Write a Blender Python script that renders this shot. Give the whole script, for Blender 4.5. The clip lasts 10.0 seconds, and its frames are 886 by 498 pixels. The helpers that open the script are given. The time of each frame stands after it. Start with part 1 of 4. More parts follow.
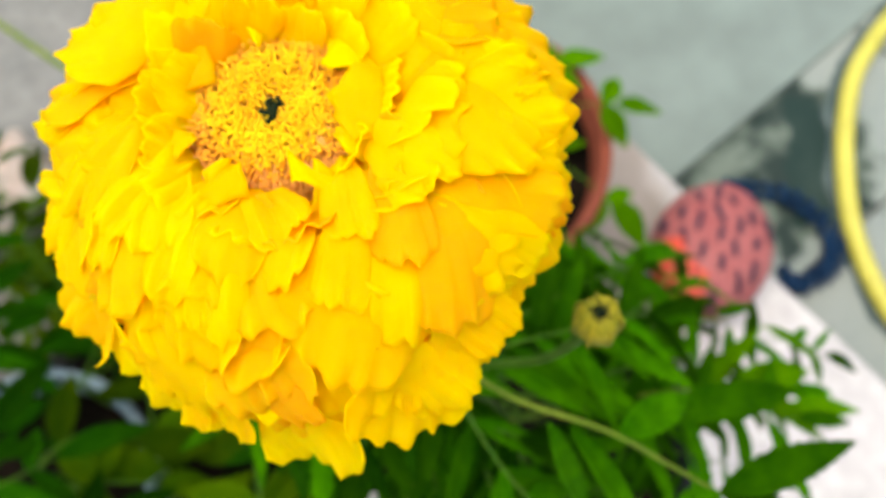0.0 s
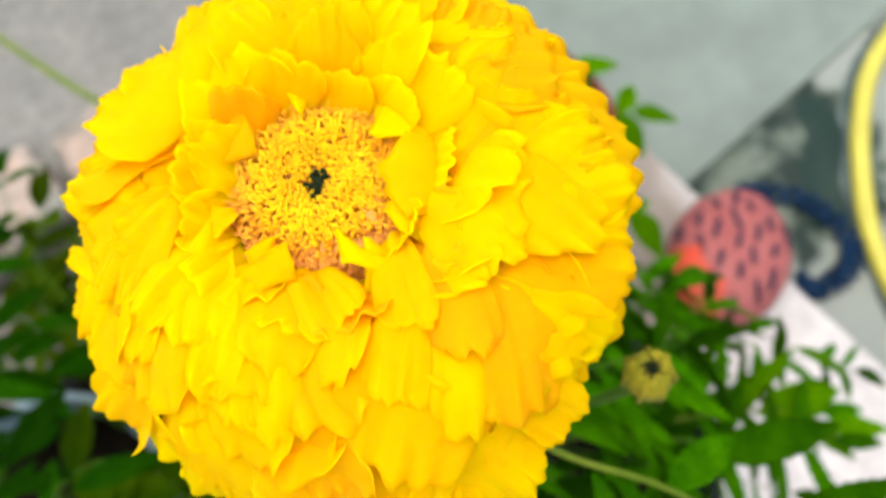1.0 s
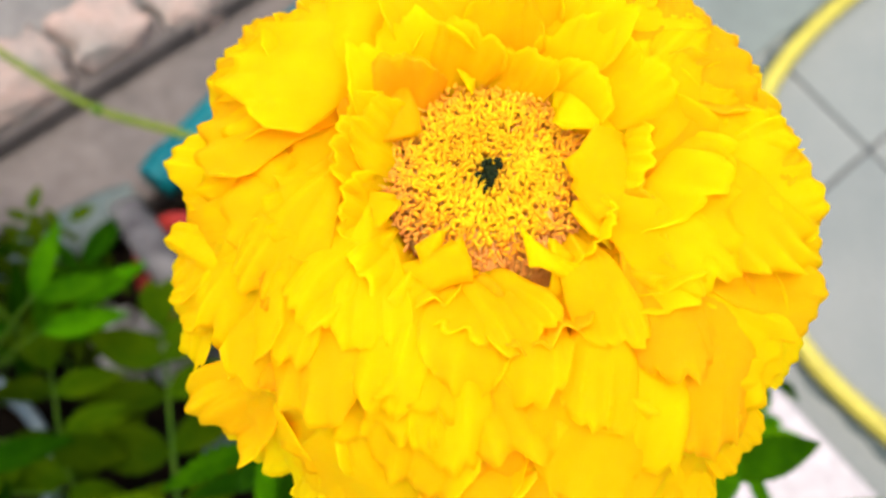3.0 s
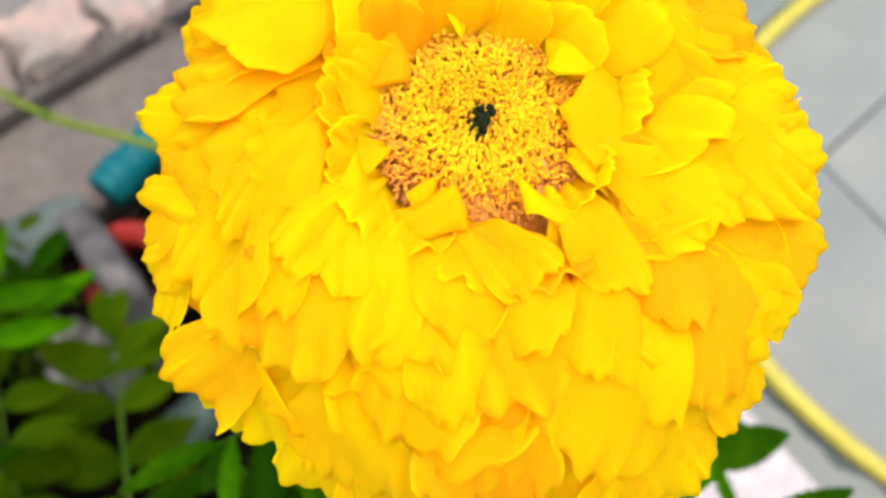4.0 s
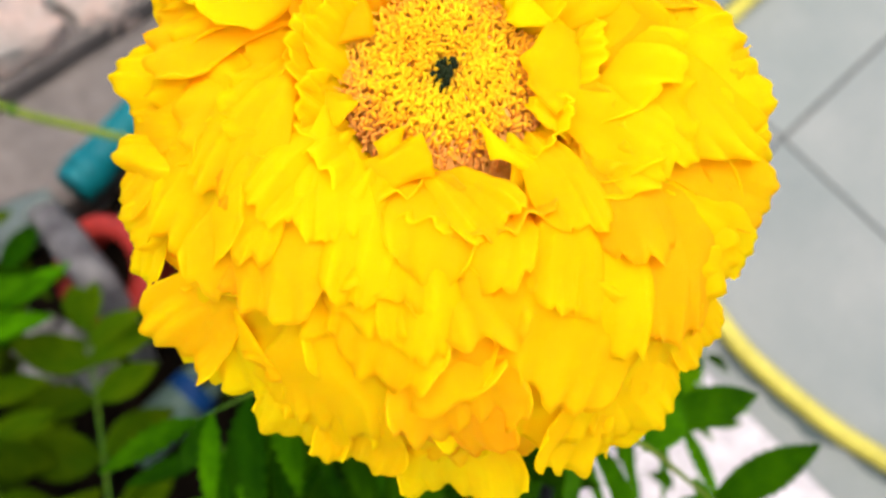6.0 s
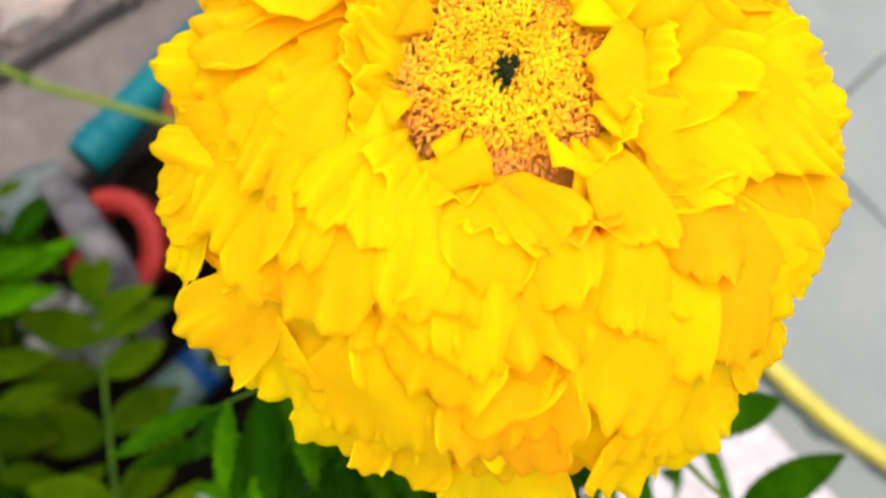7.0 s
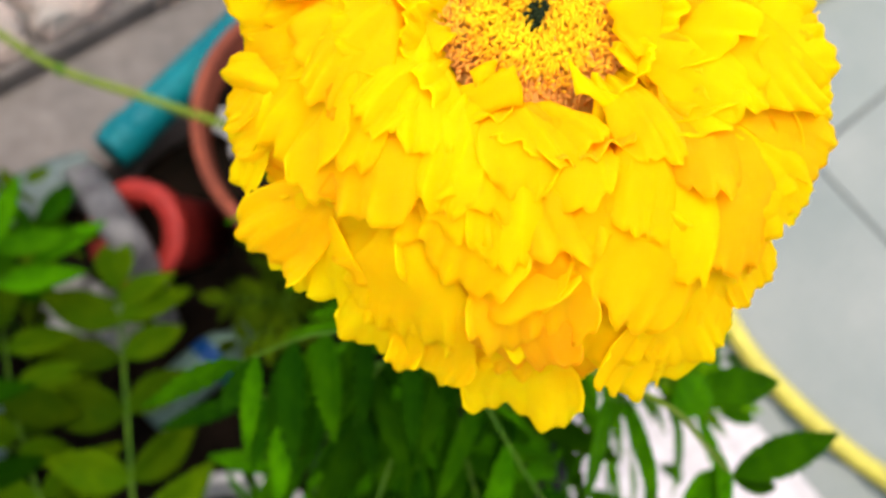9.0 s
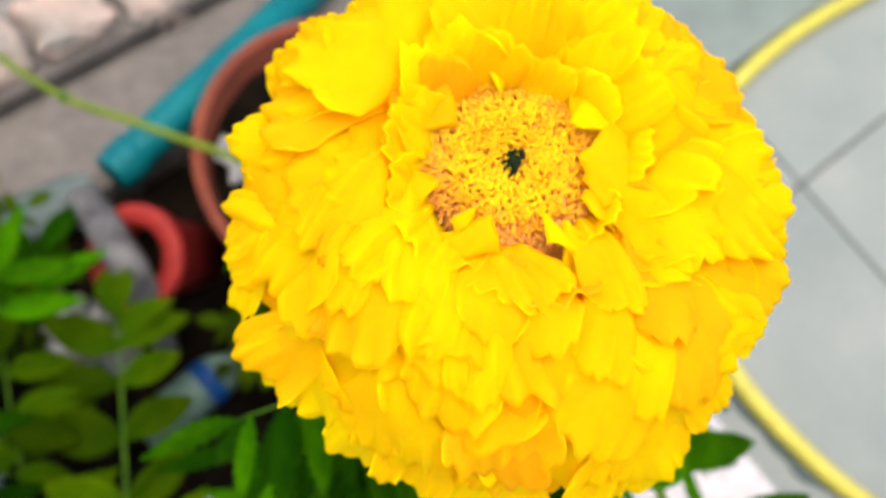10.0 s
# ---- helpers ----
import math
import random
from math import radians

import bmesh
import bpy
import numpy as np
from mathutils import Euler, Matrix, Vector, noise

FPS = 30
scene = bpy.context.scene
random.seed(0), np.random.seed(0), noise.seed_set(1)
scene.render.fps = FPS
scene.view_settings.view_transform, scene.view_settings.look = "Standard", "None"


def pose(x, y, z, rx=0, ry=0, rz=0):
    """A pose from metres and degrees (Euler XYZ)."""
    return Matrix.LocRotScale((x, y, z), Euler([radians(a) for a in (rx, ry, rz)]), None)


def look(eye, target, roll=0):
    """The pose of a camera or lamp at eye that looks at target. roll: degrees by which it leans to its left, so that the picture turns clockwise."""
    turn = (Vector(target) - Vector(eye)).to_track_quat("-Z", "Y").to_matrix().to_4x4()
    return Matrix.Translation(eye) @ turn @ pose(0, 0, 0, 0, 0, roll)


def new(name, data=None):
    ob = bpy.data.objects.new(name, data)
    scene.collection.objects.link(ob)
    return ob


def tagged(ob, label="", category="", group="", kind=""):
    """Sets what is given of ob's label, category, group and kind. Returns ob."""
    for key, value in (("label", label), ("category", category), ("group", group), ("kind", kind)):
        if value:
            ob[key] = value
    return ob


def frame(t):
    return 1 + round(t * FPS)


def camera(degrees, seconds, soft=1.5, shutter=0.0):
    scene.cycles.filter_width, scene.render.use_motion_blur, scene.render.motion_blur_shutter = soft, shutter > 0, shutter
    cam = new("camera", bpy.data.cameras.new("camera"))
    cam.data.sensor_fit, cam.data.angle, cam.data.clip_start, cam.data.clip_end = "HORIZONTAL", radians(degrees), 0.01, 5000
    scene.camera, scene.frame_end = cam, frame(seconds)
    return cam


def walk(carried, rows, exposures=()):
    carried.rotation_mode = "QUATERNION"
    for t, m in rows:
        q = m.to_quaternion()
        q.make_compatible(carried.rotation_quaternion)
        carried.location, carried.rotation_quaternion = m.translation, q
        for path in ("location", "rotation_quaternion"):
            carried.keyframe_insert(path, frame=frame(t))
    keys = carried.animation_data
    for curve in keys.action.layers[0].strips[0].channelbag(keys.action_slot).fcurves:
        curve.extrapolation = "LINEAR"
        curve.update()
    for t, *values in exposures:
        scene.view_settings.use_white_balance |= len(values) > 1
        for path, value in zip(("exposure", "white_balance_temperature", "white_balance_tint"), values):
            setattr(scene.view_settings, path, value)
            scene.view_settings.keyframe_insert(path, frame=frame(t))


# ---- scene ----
# ---- camera ----
cam = camera(47.5, 10.0, soft=2.7)
cam.data.dof.use_dof, cam.data.dof.focus_distance, cam.data.dof.aperture_fstop = True, 0.125, 23.0
# seconds, place in metres, then yaw, pitch and roll in degrees
ROWS = [
    (0.0, -0.0238, -0.0791, 0.8073, -33.44, -68.48, -7.22),
    (0.5, -0.0242, -0.0754, 0.8011, -32.72, -68.16, -8.26),
    (1.0, -0.0204, -0.0625, 0.8030, -32.89, -68.70, -8.71),
    (1.5, -0.0158, -0.0526, 0.8048, -34.23, -70.92, -9.46),
    (2.0, -0.0335, -0.0360, 0.7951, -47.77, -72.97, 5.91),
    (2.2, -0.0443, -0.0340, 0.7892, -55.47, -70.75, 15.25),
    (3.3, -0.0484, -0.0281, 0.7878, -59.38, -68.02, 20.23),
    (3.5, -0.0432, -0.0296, 0.7816, -63.35, -67.34, 23.89),
    (4.0, -0.0554, -0.0308, 0.7796, -62.68, -66.74, 22.69),
    (4.5, -0.0669, -0.0382, 0.7795, -63.68, -65.87, 23.93),
    (5.0, -0.0632, -0.0387, 0.7830, -62.95, -65.81, 23.07),
    (5.5, -0.0637, -0.0324, 0.7828, -61.97, -65.87, 22.25),
    (6.0, -0.0599, -0.0360, 0.7817, -66.64, -66.49, 24.67),
    (6.2, -0.0587, -0.0305, 0.7806, -65.59, -66.58, 24.53),
    (7.3, -0.0623, -0.0285, 0.7738, -68.39, -67.93, 28.41),
    (7.5, -0.0649, -0.0312, 0.7719, -67.38, -68.63, 27.48),
    (8.0, -0.0719, -0.0406, 0.7658, -69.09, -68.47, 29.81),
    (8.5, -0.0721, -0.0414, 0.7717, -67.49, -67.74, 28.55),
    (9.0, -0.0764, -0.0396, 0.7858, -64.94, -66.64, 27.18),
    (9.5, -0.0753, -0.0289, 0.8035, -63.44, -66.55, 26.44),
    (10.0, -0.0685, -0.0286, 0.8035, -65.11, -66.55, 28.41),
]
walk(cam, [(t, pose(x, y, z, 0, 0, yaw) @ pose(0, 0, 0, 90 + pitch) @ pose(0, 0, 0, 0, 0, roll)) for t, x, y, z, yaw, pitch, roll in ROWS],
     [(0.0, 1.45, 6500, 2), (1.0, 1.45, 6500, 3), (2.0, 1.43, 6500, 10), (3.5, 1.39, 6500, 12), (6.0, 1.41, 6500, 12), (7.5, 1.41, 6500, 13), (8.5, 1.46, 6500, 10), (10.0, 1.48, 6500, 9)])

# ---- light: bright overcast day ----
world = bpy.data.worlds.new("sky")
scene.world = world
world.use_nodes = True
wn = world.node_tree
sky = wn.nodes.new("ShaderNodeTexSky")
sky.sky_type, sky.sun_disc = "NISHITA", False
sky.sun_elevation, sky.sun_rotation = radians(84), radians(288)
sky.air_density, sky.dust_density, sky.ozone_density = 1.0, 4.0, 0.3
wn.links.new(sky.outputs["Color"], wn.nodes["Background"].inputs["Color"])
wn.nodes["Background"].inputs["Strength"].default_value = 0.13
sun = new("sun", bpy.data.lights.new("sun", "SUN"))
sun.data.energy, sun.data.angle, sun.data.color = 1.25, radians(80), (1.0, 0.96, 0.90)
sun.matrix_world = look((-0.3, 0.1, 2.8), (0, 0, 0))


# ---- small tools ----
def rnd(a, b):
    return random.uniform(a, b)


def mesh_of(name, verts, faces, material, smooth=True):
    me = bpy.data.meshes.new(name)
    me.from_pydata([tuple(v) for v in verts], [], faces)
    me.materials.append(material)
    if smooth:
        me.polygons.foreach_set("use_smooth", [True] * len(me.polygons))
    me.update()
    return me


def part_mesh(name, me, parent=None, label="", m=None):
    ob = new(name, me)
    if parent is not None:
        ob.parent = parent
    if m is not None:
        ob.matrix_basis = m
    return tagged(ob, label)


def part(name, bm, material, parent=None, label="", smooth=True):
    """Links a bmesh as one mesh object under a thing or a part."""
    me = bpy.data.meshes.new(name)
    bm.to_mesh(me)
    bm.free()
    me.materials.append(material)
    if smooth:
        me.polygons.foreach_set("use_smooth", [True] * len(me.polygons))
    return part_mesh(name, me, parent, label)


def sheet(grid, thick):
    """Vertices and faces of a thin closed skin over a grid of points (rows x columns x 3)."""
    g = np.asarray(grid, float)
    a, b = g.shape[:2]
    nrm = np.cross(np.gradient(g, axis=0), np.gradient(g, axis=1))
    nrm /= np.linalg.norm(nrm, axis=2, keepdims=True) + 1e-12
    verts = np.concatenate([(g + nrm * thick / 2).reshape(-1, 3), (g - nrm * thick / 2).reshape(-1, 3)])
    n, faces = a * b, []
    for i in range(a - 1):
        for j in range(b - 1):
            q = (i * b + j, i * b + j + 1, (i + 1) * b + j + 1, (i + 1) * b + j)
            faces.append(q[::-1])
            faces.append(tuple(k + n for k in q))
    rim = [(0, j) for j in range(b)] + [(i, b - 1) for i in range(1, a)] + [(a - 1, j) for j in range(b - 2, -1, -1)] + [(i, 0) for i in range(a - 2, 0, -1)]
    ids = [i * b + j for i, j in rim]
    for k, l in zip(ids, ids[1:] + ids[:1]):
        faces.append((k, l, l + n, k + n))
    return verts, faces


def smooth_line(points, steps):
    """Catmull-Rom through the points."""
    p = [Vector(q) for q in points]
    p = [2 * p[0] - p[1]] + p + [2 * p[-1] - p[-2]]
    out = []
    for i in range(1, len(p) - 2):
        for k in range(steps):
            t = k / steps
            a, b, c, d = p[i - 1 : i + 3]
            out.append(0.5 * (2 * b + (c - a) * t + (2 * a - 5 * b + 4 * c - d) * t * t + (3 * b - a - 3 * c + d) * t ** 3))
    out.append(p[-2])
    return out


def tube(points, radii, sides=8, caps=True):
    """Vertices and faces of a tube along points; radii: one number or one a point."""
    pts = [Vector(p) for p in points]
    rs = radii if isinstance(radii, (list, tuple)) else [radii] * len(pts)
    verts, faces, up = [], [], Vector((0.137, 0.21, 0.97)).normalized()
    for i, p in enumerate(pts):
        d = (pts[min(i + 1, len(pts) - 1)] - pts[max(i - 1, 0)]).normalized()
        a = d.cross(up)
        a = a.normalized() if a.length > 1e-3 else d.orthogonal().normalized()
        up = a.cross(d).normalized()
        for k in range(sides):
            w = 2 * math.pi * k / sides
            verts.append(p + rs[i] * (math.cos(w) * a + math.sin(w) * up))
    for i in range(len(pts) - 1):
        for k in range(sides):
            l = (k + 1) % sides
            faces.append((i * sides + k, i * sides + l, (i + 1) * sides + l, (i + 1) * sides + k))
    if caps:
        faces.append(tuple(range(sides))[::-1])
        faces.append(tuple(range((len(pts) - 1) * sides, len(pts) * sides)))
    return verts, faces


def lathe(profile, sides=40, wobble=0.0):
    """A turned shape from (radius, height) pairs; the profile runs as one open line."""
    verts, faces = [], []
    for j, (r, z) in enumerate(profile):
        for k in range(sides):
            w = 2 * math.pi * k / sides
            s = r * (1 + wobble * math.sin(3 * w + 1))
            verts.append((s * math.cos(w), s * math.sin(w), z))
    for j in range(len(profile) - 1):
        for k in range(sides):
            l = (k + 1) % sides
            faces.append((j * sides + k, j * sides + l, (j + 1) * sides + l, (j + 1) * sides + k))
    return verts, faces


def box(x0, x1, y0, y1, z0, z1, bevel=0.002, cuts=0, rough=0.0, seed=0.0):
    bm = bmesh.new()
    bmesh.ops.create_cube(bm, size=1.0)
    for v in bm.verts:
        v.co = Vector((x0 + (v.co.x + 0.5) * (x1 - x0), y0 + (v.co.y + 0.5) * (y1 - y0), z0 + (v.co.z + 0.5) * (z1 - z0)))
    if bevel:
        bmesh.ops.bevel(bm, geom=bm.edges[:], offset=bevel, segments=2, affect="EDGES", profile=0.6)
    if cuts:
        bmesh.ops.subdivide_edges(bm, edges=bm.edges[:], cuts=cuts, use_grid_fill=True)
        for v in bm.verts:
            v.co += rough * (noise.noise_vector(v.co * 45 + Vector((seed, 0, 0))) + 0.5 * noise.noise_vector(v.co * 140 + Vector((seed, 0, 0))))
    return bm


# ---- materials ----
def material(name, color, rough=0.6, metal=0.0):
    m = bpy.data.materials.new(name)
    m.use_nodes = True
    b = m.node_tree.nodes["Principled BSDF"]
    b.inputs["Base Color"].default_value = (*color, 1)
    b.inputs["Roughness"].default_value = rough
    b.inputs["Metallic"].default_value = metal
    return m


def noise_node(m, scale, detail=6.0, coords="Object", rough=0.6):
    nt = m.node_tree
    tc = nt.nodes.new("ShaderNodeTexCoord")
    n = nt.nodes.new("ShaderNodeTexNoise")
    n.inputs["Scale"].default_value, n.inputs["Detail"].default_value, n.inputs["Roughness"].default_value = scale, detail, rough
    nt.links.new(tc.outputs[coords], n.inputs["Vector"])
    return n


def ramp(m, source, stops):
    r = m.node_tree.nodes.new("ShaderNodeValToRGB")
    el = r.color_ramp.elements
    while len(el) < len(stops):
        el.new(0.5)
    for e, (p, c) in zip(el, stops):
        e.position, e.color = p, (*c, 1)
    m.node_tree.links.new(source, r.inputs["Fac"])
    return r


def mixed(m, a, b, fac, mode="MIX"):
    """A colour mix; a, b and fac are sockets, colours or numbers."""
    n = m.node_tree.nodes.new("ShaderNodeMix")
    n.data_type, n.blend_type = "RGBA", mode
    for sock, v in ((n.inputs[6], a), (n.inputs[7], b), (n.inputs[0], fac)):
        if isinstance(v, bpy.types.NodeSocket):
            m.node_tree.links.new(v, sock)
        elif isinstance(v, (int, float)):
            sock.default_value = v
        else:
            sock.default_value = (*v, 1)
    return n.outputs[2]


def set_color(m, socket):
    m.node_tree.links.new(socket, m.node_tree.nodes["Principled BSDF"].inputs["Base Color"])


def bump(m, height, strength=0.3, distance=0.002):
    b = m.node_tree.nodes.new("ShaderNodeBump")
    b.inputs["Strength"].default_value, b.inputs["Distance"].default_value = strength, distance
    m.node_tree.links.new(height, b.inputs["Height"])
    m.node_tree.links.new(b.outputs["Normal"], m.node_tree.nodes["Principled BSDF"].inputs["Normal"])


def varied(name, c1, c2, scale, rough=0.6, fine=6.0, strength=0.3, distance=0.001, each=0.0, gloss=0.12):
    """Two colours in soft patches, with a finer grain in relief; each: how much single objects differ in brightness."""
    m = material(name, c1, rough)
    m.node_tree.nodes["Principled BSDF"].inputs["Specular IOR Level"].default_value = gloss
    big, small = noise_node(m, scale), noise_node(m, scale * fine)
    col = ramp(m, big.outputs["Fac"], [(0.35, c1), (0.65, c2)]).outputs["Color"]
    grain = ramp(m, small.outputs["Fac"], [(0.3, (0.78, 0.78, 0.78)), (0.7, (1.12, 1.12, 1.12))]).outputs["Color"]
    col = mixed(m, col, grain, 1.0, "MULTIPLY")
    if each:
        info = m.node_tree.nodes.new("ShaderNodeObjectInfo")
        per = ramp(m, info.outputs["Random"], [(0.0, (1 - each,) * 3), (1.0, (1 + each,) * 3)]).outputs["Color"]
        col = mixed(m, col, per, 1.0, "MULTIPLY")
    set_color(m, col)
    bump(m, small.outputs["Fac"], strength, distance)
    return m


def through_light(m, color, amount):
    """Lets part of the light pass through a thin leaf or petal."""
    nt = m.node_tree
    t = nt.nodes.new("ShaderNodeBsdfTranslucent")
    mix = nt.nodes.new("ShaderNodeMixShader")
    out = nt.nodes["Material Output"]
    if isinstance(color, bpy.types.NodeSocket):
        nt.links.new(color, t.inputs["Color"])
    else:
        t.inputs["Color"].default_value = (*color, 1)
    mix.inputs[0].default_value = amount
    nt.links.new(nt.nodes["Principled BSDF"].outputs[0], mix.inputs[1])
    nt.links.new(t.outputs[0], mix.inputs[2])
    nt.links.new(mix.outputs[0], out.inputs["Surface"])


def petal_material():
    m = material("petal", (0.95, 0.7, 0.003), 0.6)
    nt = m.node_tree
    info = nt.nodes.new("ShaderNodeObjectInfo")
    base = ramp(m, info.outputs["Random"], [(0.0, (0.99, 0.67, 0.005)), (0.55, (0.99, 0.80, 0.004)), (1.0, (0.99, 0.54, 0.008))]).outputs["Color"]
    soft = noise_node(m, 90.0, 3.0)
    tone = ramp(m, soft.outputs["Fac"], [(0.3, (0.99, 0.92, 0.8)), (0.7, (1.0, 1.03, 1.0))]).outputs["Color"]
    col = mixed(m, base, tone, 1.0, "MULTIPLY")
    fine = noise_node(m, 700.0, 4.0)
    set_color(m, col)
    bump(m, fine.outputs["Fac"], 0.10, 0.0003)
    b = nt.nodes["Principled BSDF"]
    b.inputs["Specular IOR Level"].default_value = 0.05
    b.inputs["Subsurface Weight"].default_value = 1.0
    b.inputs["Subsurface Radius"].default_value = (0.8, 0.6, 0.10)
    b.inputs["Subsurface Scale"].default_value = 0.0022
    b.inputs["IOR"].default_value = 1.1
    through_light(m, mixed(m, col, (1.0, 0.98, 1.0), 1.0, "MULTIPLY"), 0.60)
    return m


def leaf_material(name, c1, c2, glow, each=0.25):
    m = varied(name, c1, c2, 60.0, 0.65, 8.0, 0.25, 0.0005, each)
    m.node_tree.nodes["Principled BSDF"].inputs["IOR"].default_value = 1.1
    through_light(m, glow, 0.28)
    return m


M_PETAL = petal_material()


def floret_material():
    """Tube florets: brown-orange at the foot, yellow at the open tip, greenish round the heart."""
    m = material("floret", (0.95, 0.65, 0.006), 0.7)
    nt = m.node_tree
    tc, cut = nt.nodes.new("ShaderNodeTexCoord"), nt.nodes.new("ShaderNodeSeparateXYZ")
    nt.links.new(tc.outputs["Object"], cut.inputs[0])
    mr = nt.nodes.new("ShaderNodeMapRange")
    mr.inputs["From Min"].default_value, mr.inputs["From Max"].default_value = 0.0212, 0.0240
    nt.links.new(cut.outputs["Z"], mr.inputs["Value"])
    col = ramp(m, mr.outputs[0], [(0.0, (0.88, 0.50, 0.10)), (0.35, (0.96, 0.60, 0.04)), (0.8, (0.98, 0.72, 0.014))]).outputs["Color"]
    soft = noise_node(m, 260.0, 3.0)
    col = mixed(m, col, ramp(m, soft.outputs["Fac"], [(0.35, (0.95, 0.80, 0.8)), (0.65, (1.0, 1.05, 1.0))]).outputs["Color"], 1.0, "MULTIPLY")
    set_color(m, col)
    nt.nodes["Principled BSDF"].inputs["Specular IOR Level"].default_value = 0.06
    through_light(m, col, 0.5)
    return m


M_FLORET = floret_material()
M_DISC = varied("flower_disc", (0.90, 0.52, 0.12), (0.78, 0.38, 0.08), 600.0, 0.8)
M_HEART = varied("flower_heart", (0.006, 0.010, 0.002), (0.012, 0.02, 0.004), 900.0, 0.8)
M_STEM = varied("stem", (0.0333, 0.0814, 0.0022), (0.0555, 0.111, 0.0037), 60.0, 0.6)
M_RIB = varied("leaf_rib", (0.0333, 0.0925, 0.003), (0.0629, 0.1258, 0.0044), 60.0, 0.6)
M_STALK = varied("pale_stalk", (0.080, 0.125, 0.006), (0.125, 0.160, 0.010), 60.0, 0.6)
M_LEAF = leaf_material("marigold_leaf", (0.009, 0.052, 0.0002), (0.042, 0.135, 0.0003), (0.085, 0.24, 0.0002), 0.75)
# lit copy of the leaf green: the sunlight is put into its colour
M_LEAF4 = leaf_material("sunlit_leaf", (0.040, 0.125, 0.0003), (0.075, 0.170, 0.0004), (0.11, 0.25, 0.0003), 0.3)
M_LEAF2 = leaf_material("young_leaf", (0.016, 0.050, 0.0004), (0.052, 0.088, 0.0005), (0.055, 0.110, 0.0004), 0.6)
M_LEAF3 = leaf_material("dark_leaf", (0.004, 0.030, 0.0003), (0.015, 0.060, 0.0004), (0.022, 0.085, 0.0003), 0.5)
M_HERB = leaf_material("herb_leaf", (0.0192, 0.0459, 0.0007), (0.0488, 0.0725, 0.0015), (0.0518, 0.0888, 0.0007), 0.5)
M_BUD = varied("bud", (0.1184, 0.1258, 0.0059), (0.2812, 0.222, 0.0089), 200.0, 0.6)
M_HOSE = varied("yellow_hose", (0.43, 0.375, 0.055), (0.37, 0.32, 0.040), 14.0, 0.45, 12.0, 0.1, 0.001, 0.0, 0.3)
M_TEAL = varied("teal_paint", (0.0007, 0.0925, 0.111), (0.003, 0.1258, 0.1332), 20.0, 0.45, 8.0, 0.2)
M_RED = varied("red_plastic", (0.2516, 0.0207, 0.0148), (0.1998, 0.0163, 0.0133), 18.0, 0.5)
M_TERRA = varied("terracotta", (0.20, 0.048, 0.024), (0.125, 0.032, 0.018), 14.0, 0.85, 10.0, 0.4)
M_BLACKPOT = varied("black_plastic", (0.0074, 0.0081, 0.0074), (0.0118, 0.0118, 0.0111), 25.0, 0.6, 6.0, 0.3, 0.001, 0.0, 0.1)
M_PALEPOT = varied("pale_blue_plastic", (0.1924, 0.2442, 0.2516), (0.1406, 0.185, 0.1998), 16.0, 0.5)
M_WHITEPOT = varied("off_white_plastic", (0.36, 0.34, 0.31), (0.22, 0.21, 0.19), 18.0, 0.5)
M_ALGAE_SHADE = varied("algae_and_shade", (0.030, 0.048, 0.044), (0.085, 0.105, 0.098), 40.0, 0.5)
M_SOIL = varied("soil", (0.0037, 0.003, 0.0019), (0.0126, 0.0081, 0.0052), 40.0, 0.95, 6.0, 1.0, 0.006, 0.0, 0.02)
M_WHITEWASH = varied("whitewash", (0.435, 0.405, 0.385), (0.395, 0.362, 0.345), 5.0, 0.75, 14.0, 0.25)
M_SLAB = varied("grey_slab", (0.142, 0.166, 0.146), (0.126, 0.150, 0.132), 4.0, 0.5, 4.0, 0.03)
M_PLASTER = varied("rough_plaster", (0.1776, 0.1665, 0.148), (0.1295, 0.1258, 0.1147), 12.0, 0.9, 7.0, 0.9, 0.003)
M_STEP = varied("grey_step", (0.148, 0.1273, 0.111), (0.1051, 0.0932, 0.0829), 9.0, 0.85, 9.0, 0.6, 0.002)
M_BRICK = varied("brick", (0.46, 0.33, 0.265), (0.27, 0.25, 0.215), 34.0, 0.9, 5.0, 1.0, 0.004, 0.2)
M_GROUT = varied("grout", (0.122, 0.132, 0.125), (0.150, 0.152, 0.143), 12.0, 0.9)
M_GROUND = varied("concrete_ground", (0.222, 0.222, 0.2072), (0.1776, 0.1776, 0.1702), 2.0, 0.9)
M_PINK = varied("pink_fabric", (0.2368, 0.0629, 0.0607), (0.2812, 0.0962, 0.0888), 30.0, 0.9, 20.0, 0.5)
M_ORANGE = varied("orange_fabric", (0.4588, 0.0555, 0.0296), (0.407, 0.074, 0.0444), 24.0, 0.9, 20.0, 0.5)
M_NAVY = varied("navy_print", (0.0163, 0.0118, 0.0259), (0.0296, 0.0222, 0.037), 60.0, 0.9)
M_BLUE = varied("blue_cord", (0.0022, 0.0104, 0.0311), (0.0044, 0.0237, 0.0629), 120.0, 0.7, 6.0, 0.8)
M_STRIP = varied("grey_film", (0.040, 0.035, 0.035), (0.14, 0.135, 0.13), 30.0, 0.3)
M_EDGE_SHADE = varied("step_edge_shade", (0.060, 0.085, 0.078), (0.115, 0.14, 0.125), 20.0, 0.5)
# near-black patches paint the dark hollows among the folds into the colour
M_RAG = varied("white_rag", (0.52, 0.49, 0.45), (0.05, 0.045, 0.04), 70.0, 0.9, 5.0, 0.9, 0.003)
M_BOTTLE = varied("pale_green_plastic", (0.085, 0.135, 0.105), (0.055, 0.09, 0.075), 20.0, 0.4)
M_LABEL = varied("blue_label", (0.0022, 0.0296, 0.111), (0.0044, 0.0407, 0.1406), 50.0, 0.5)


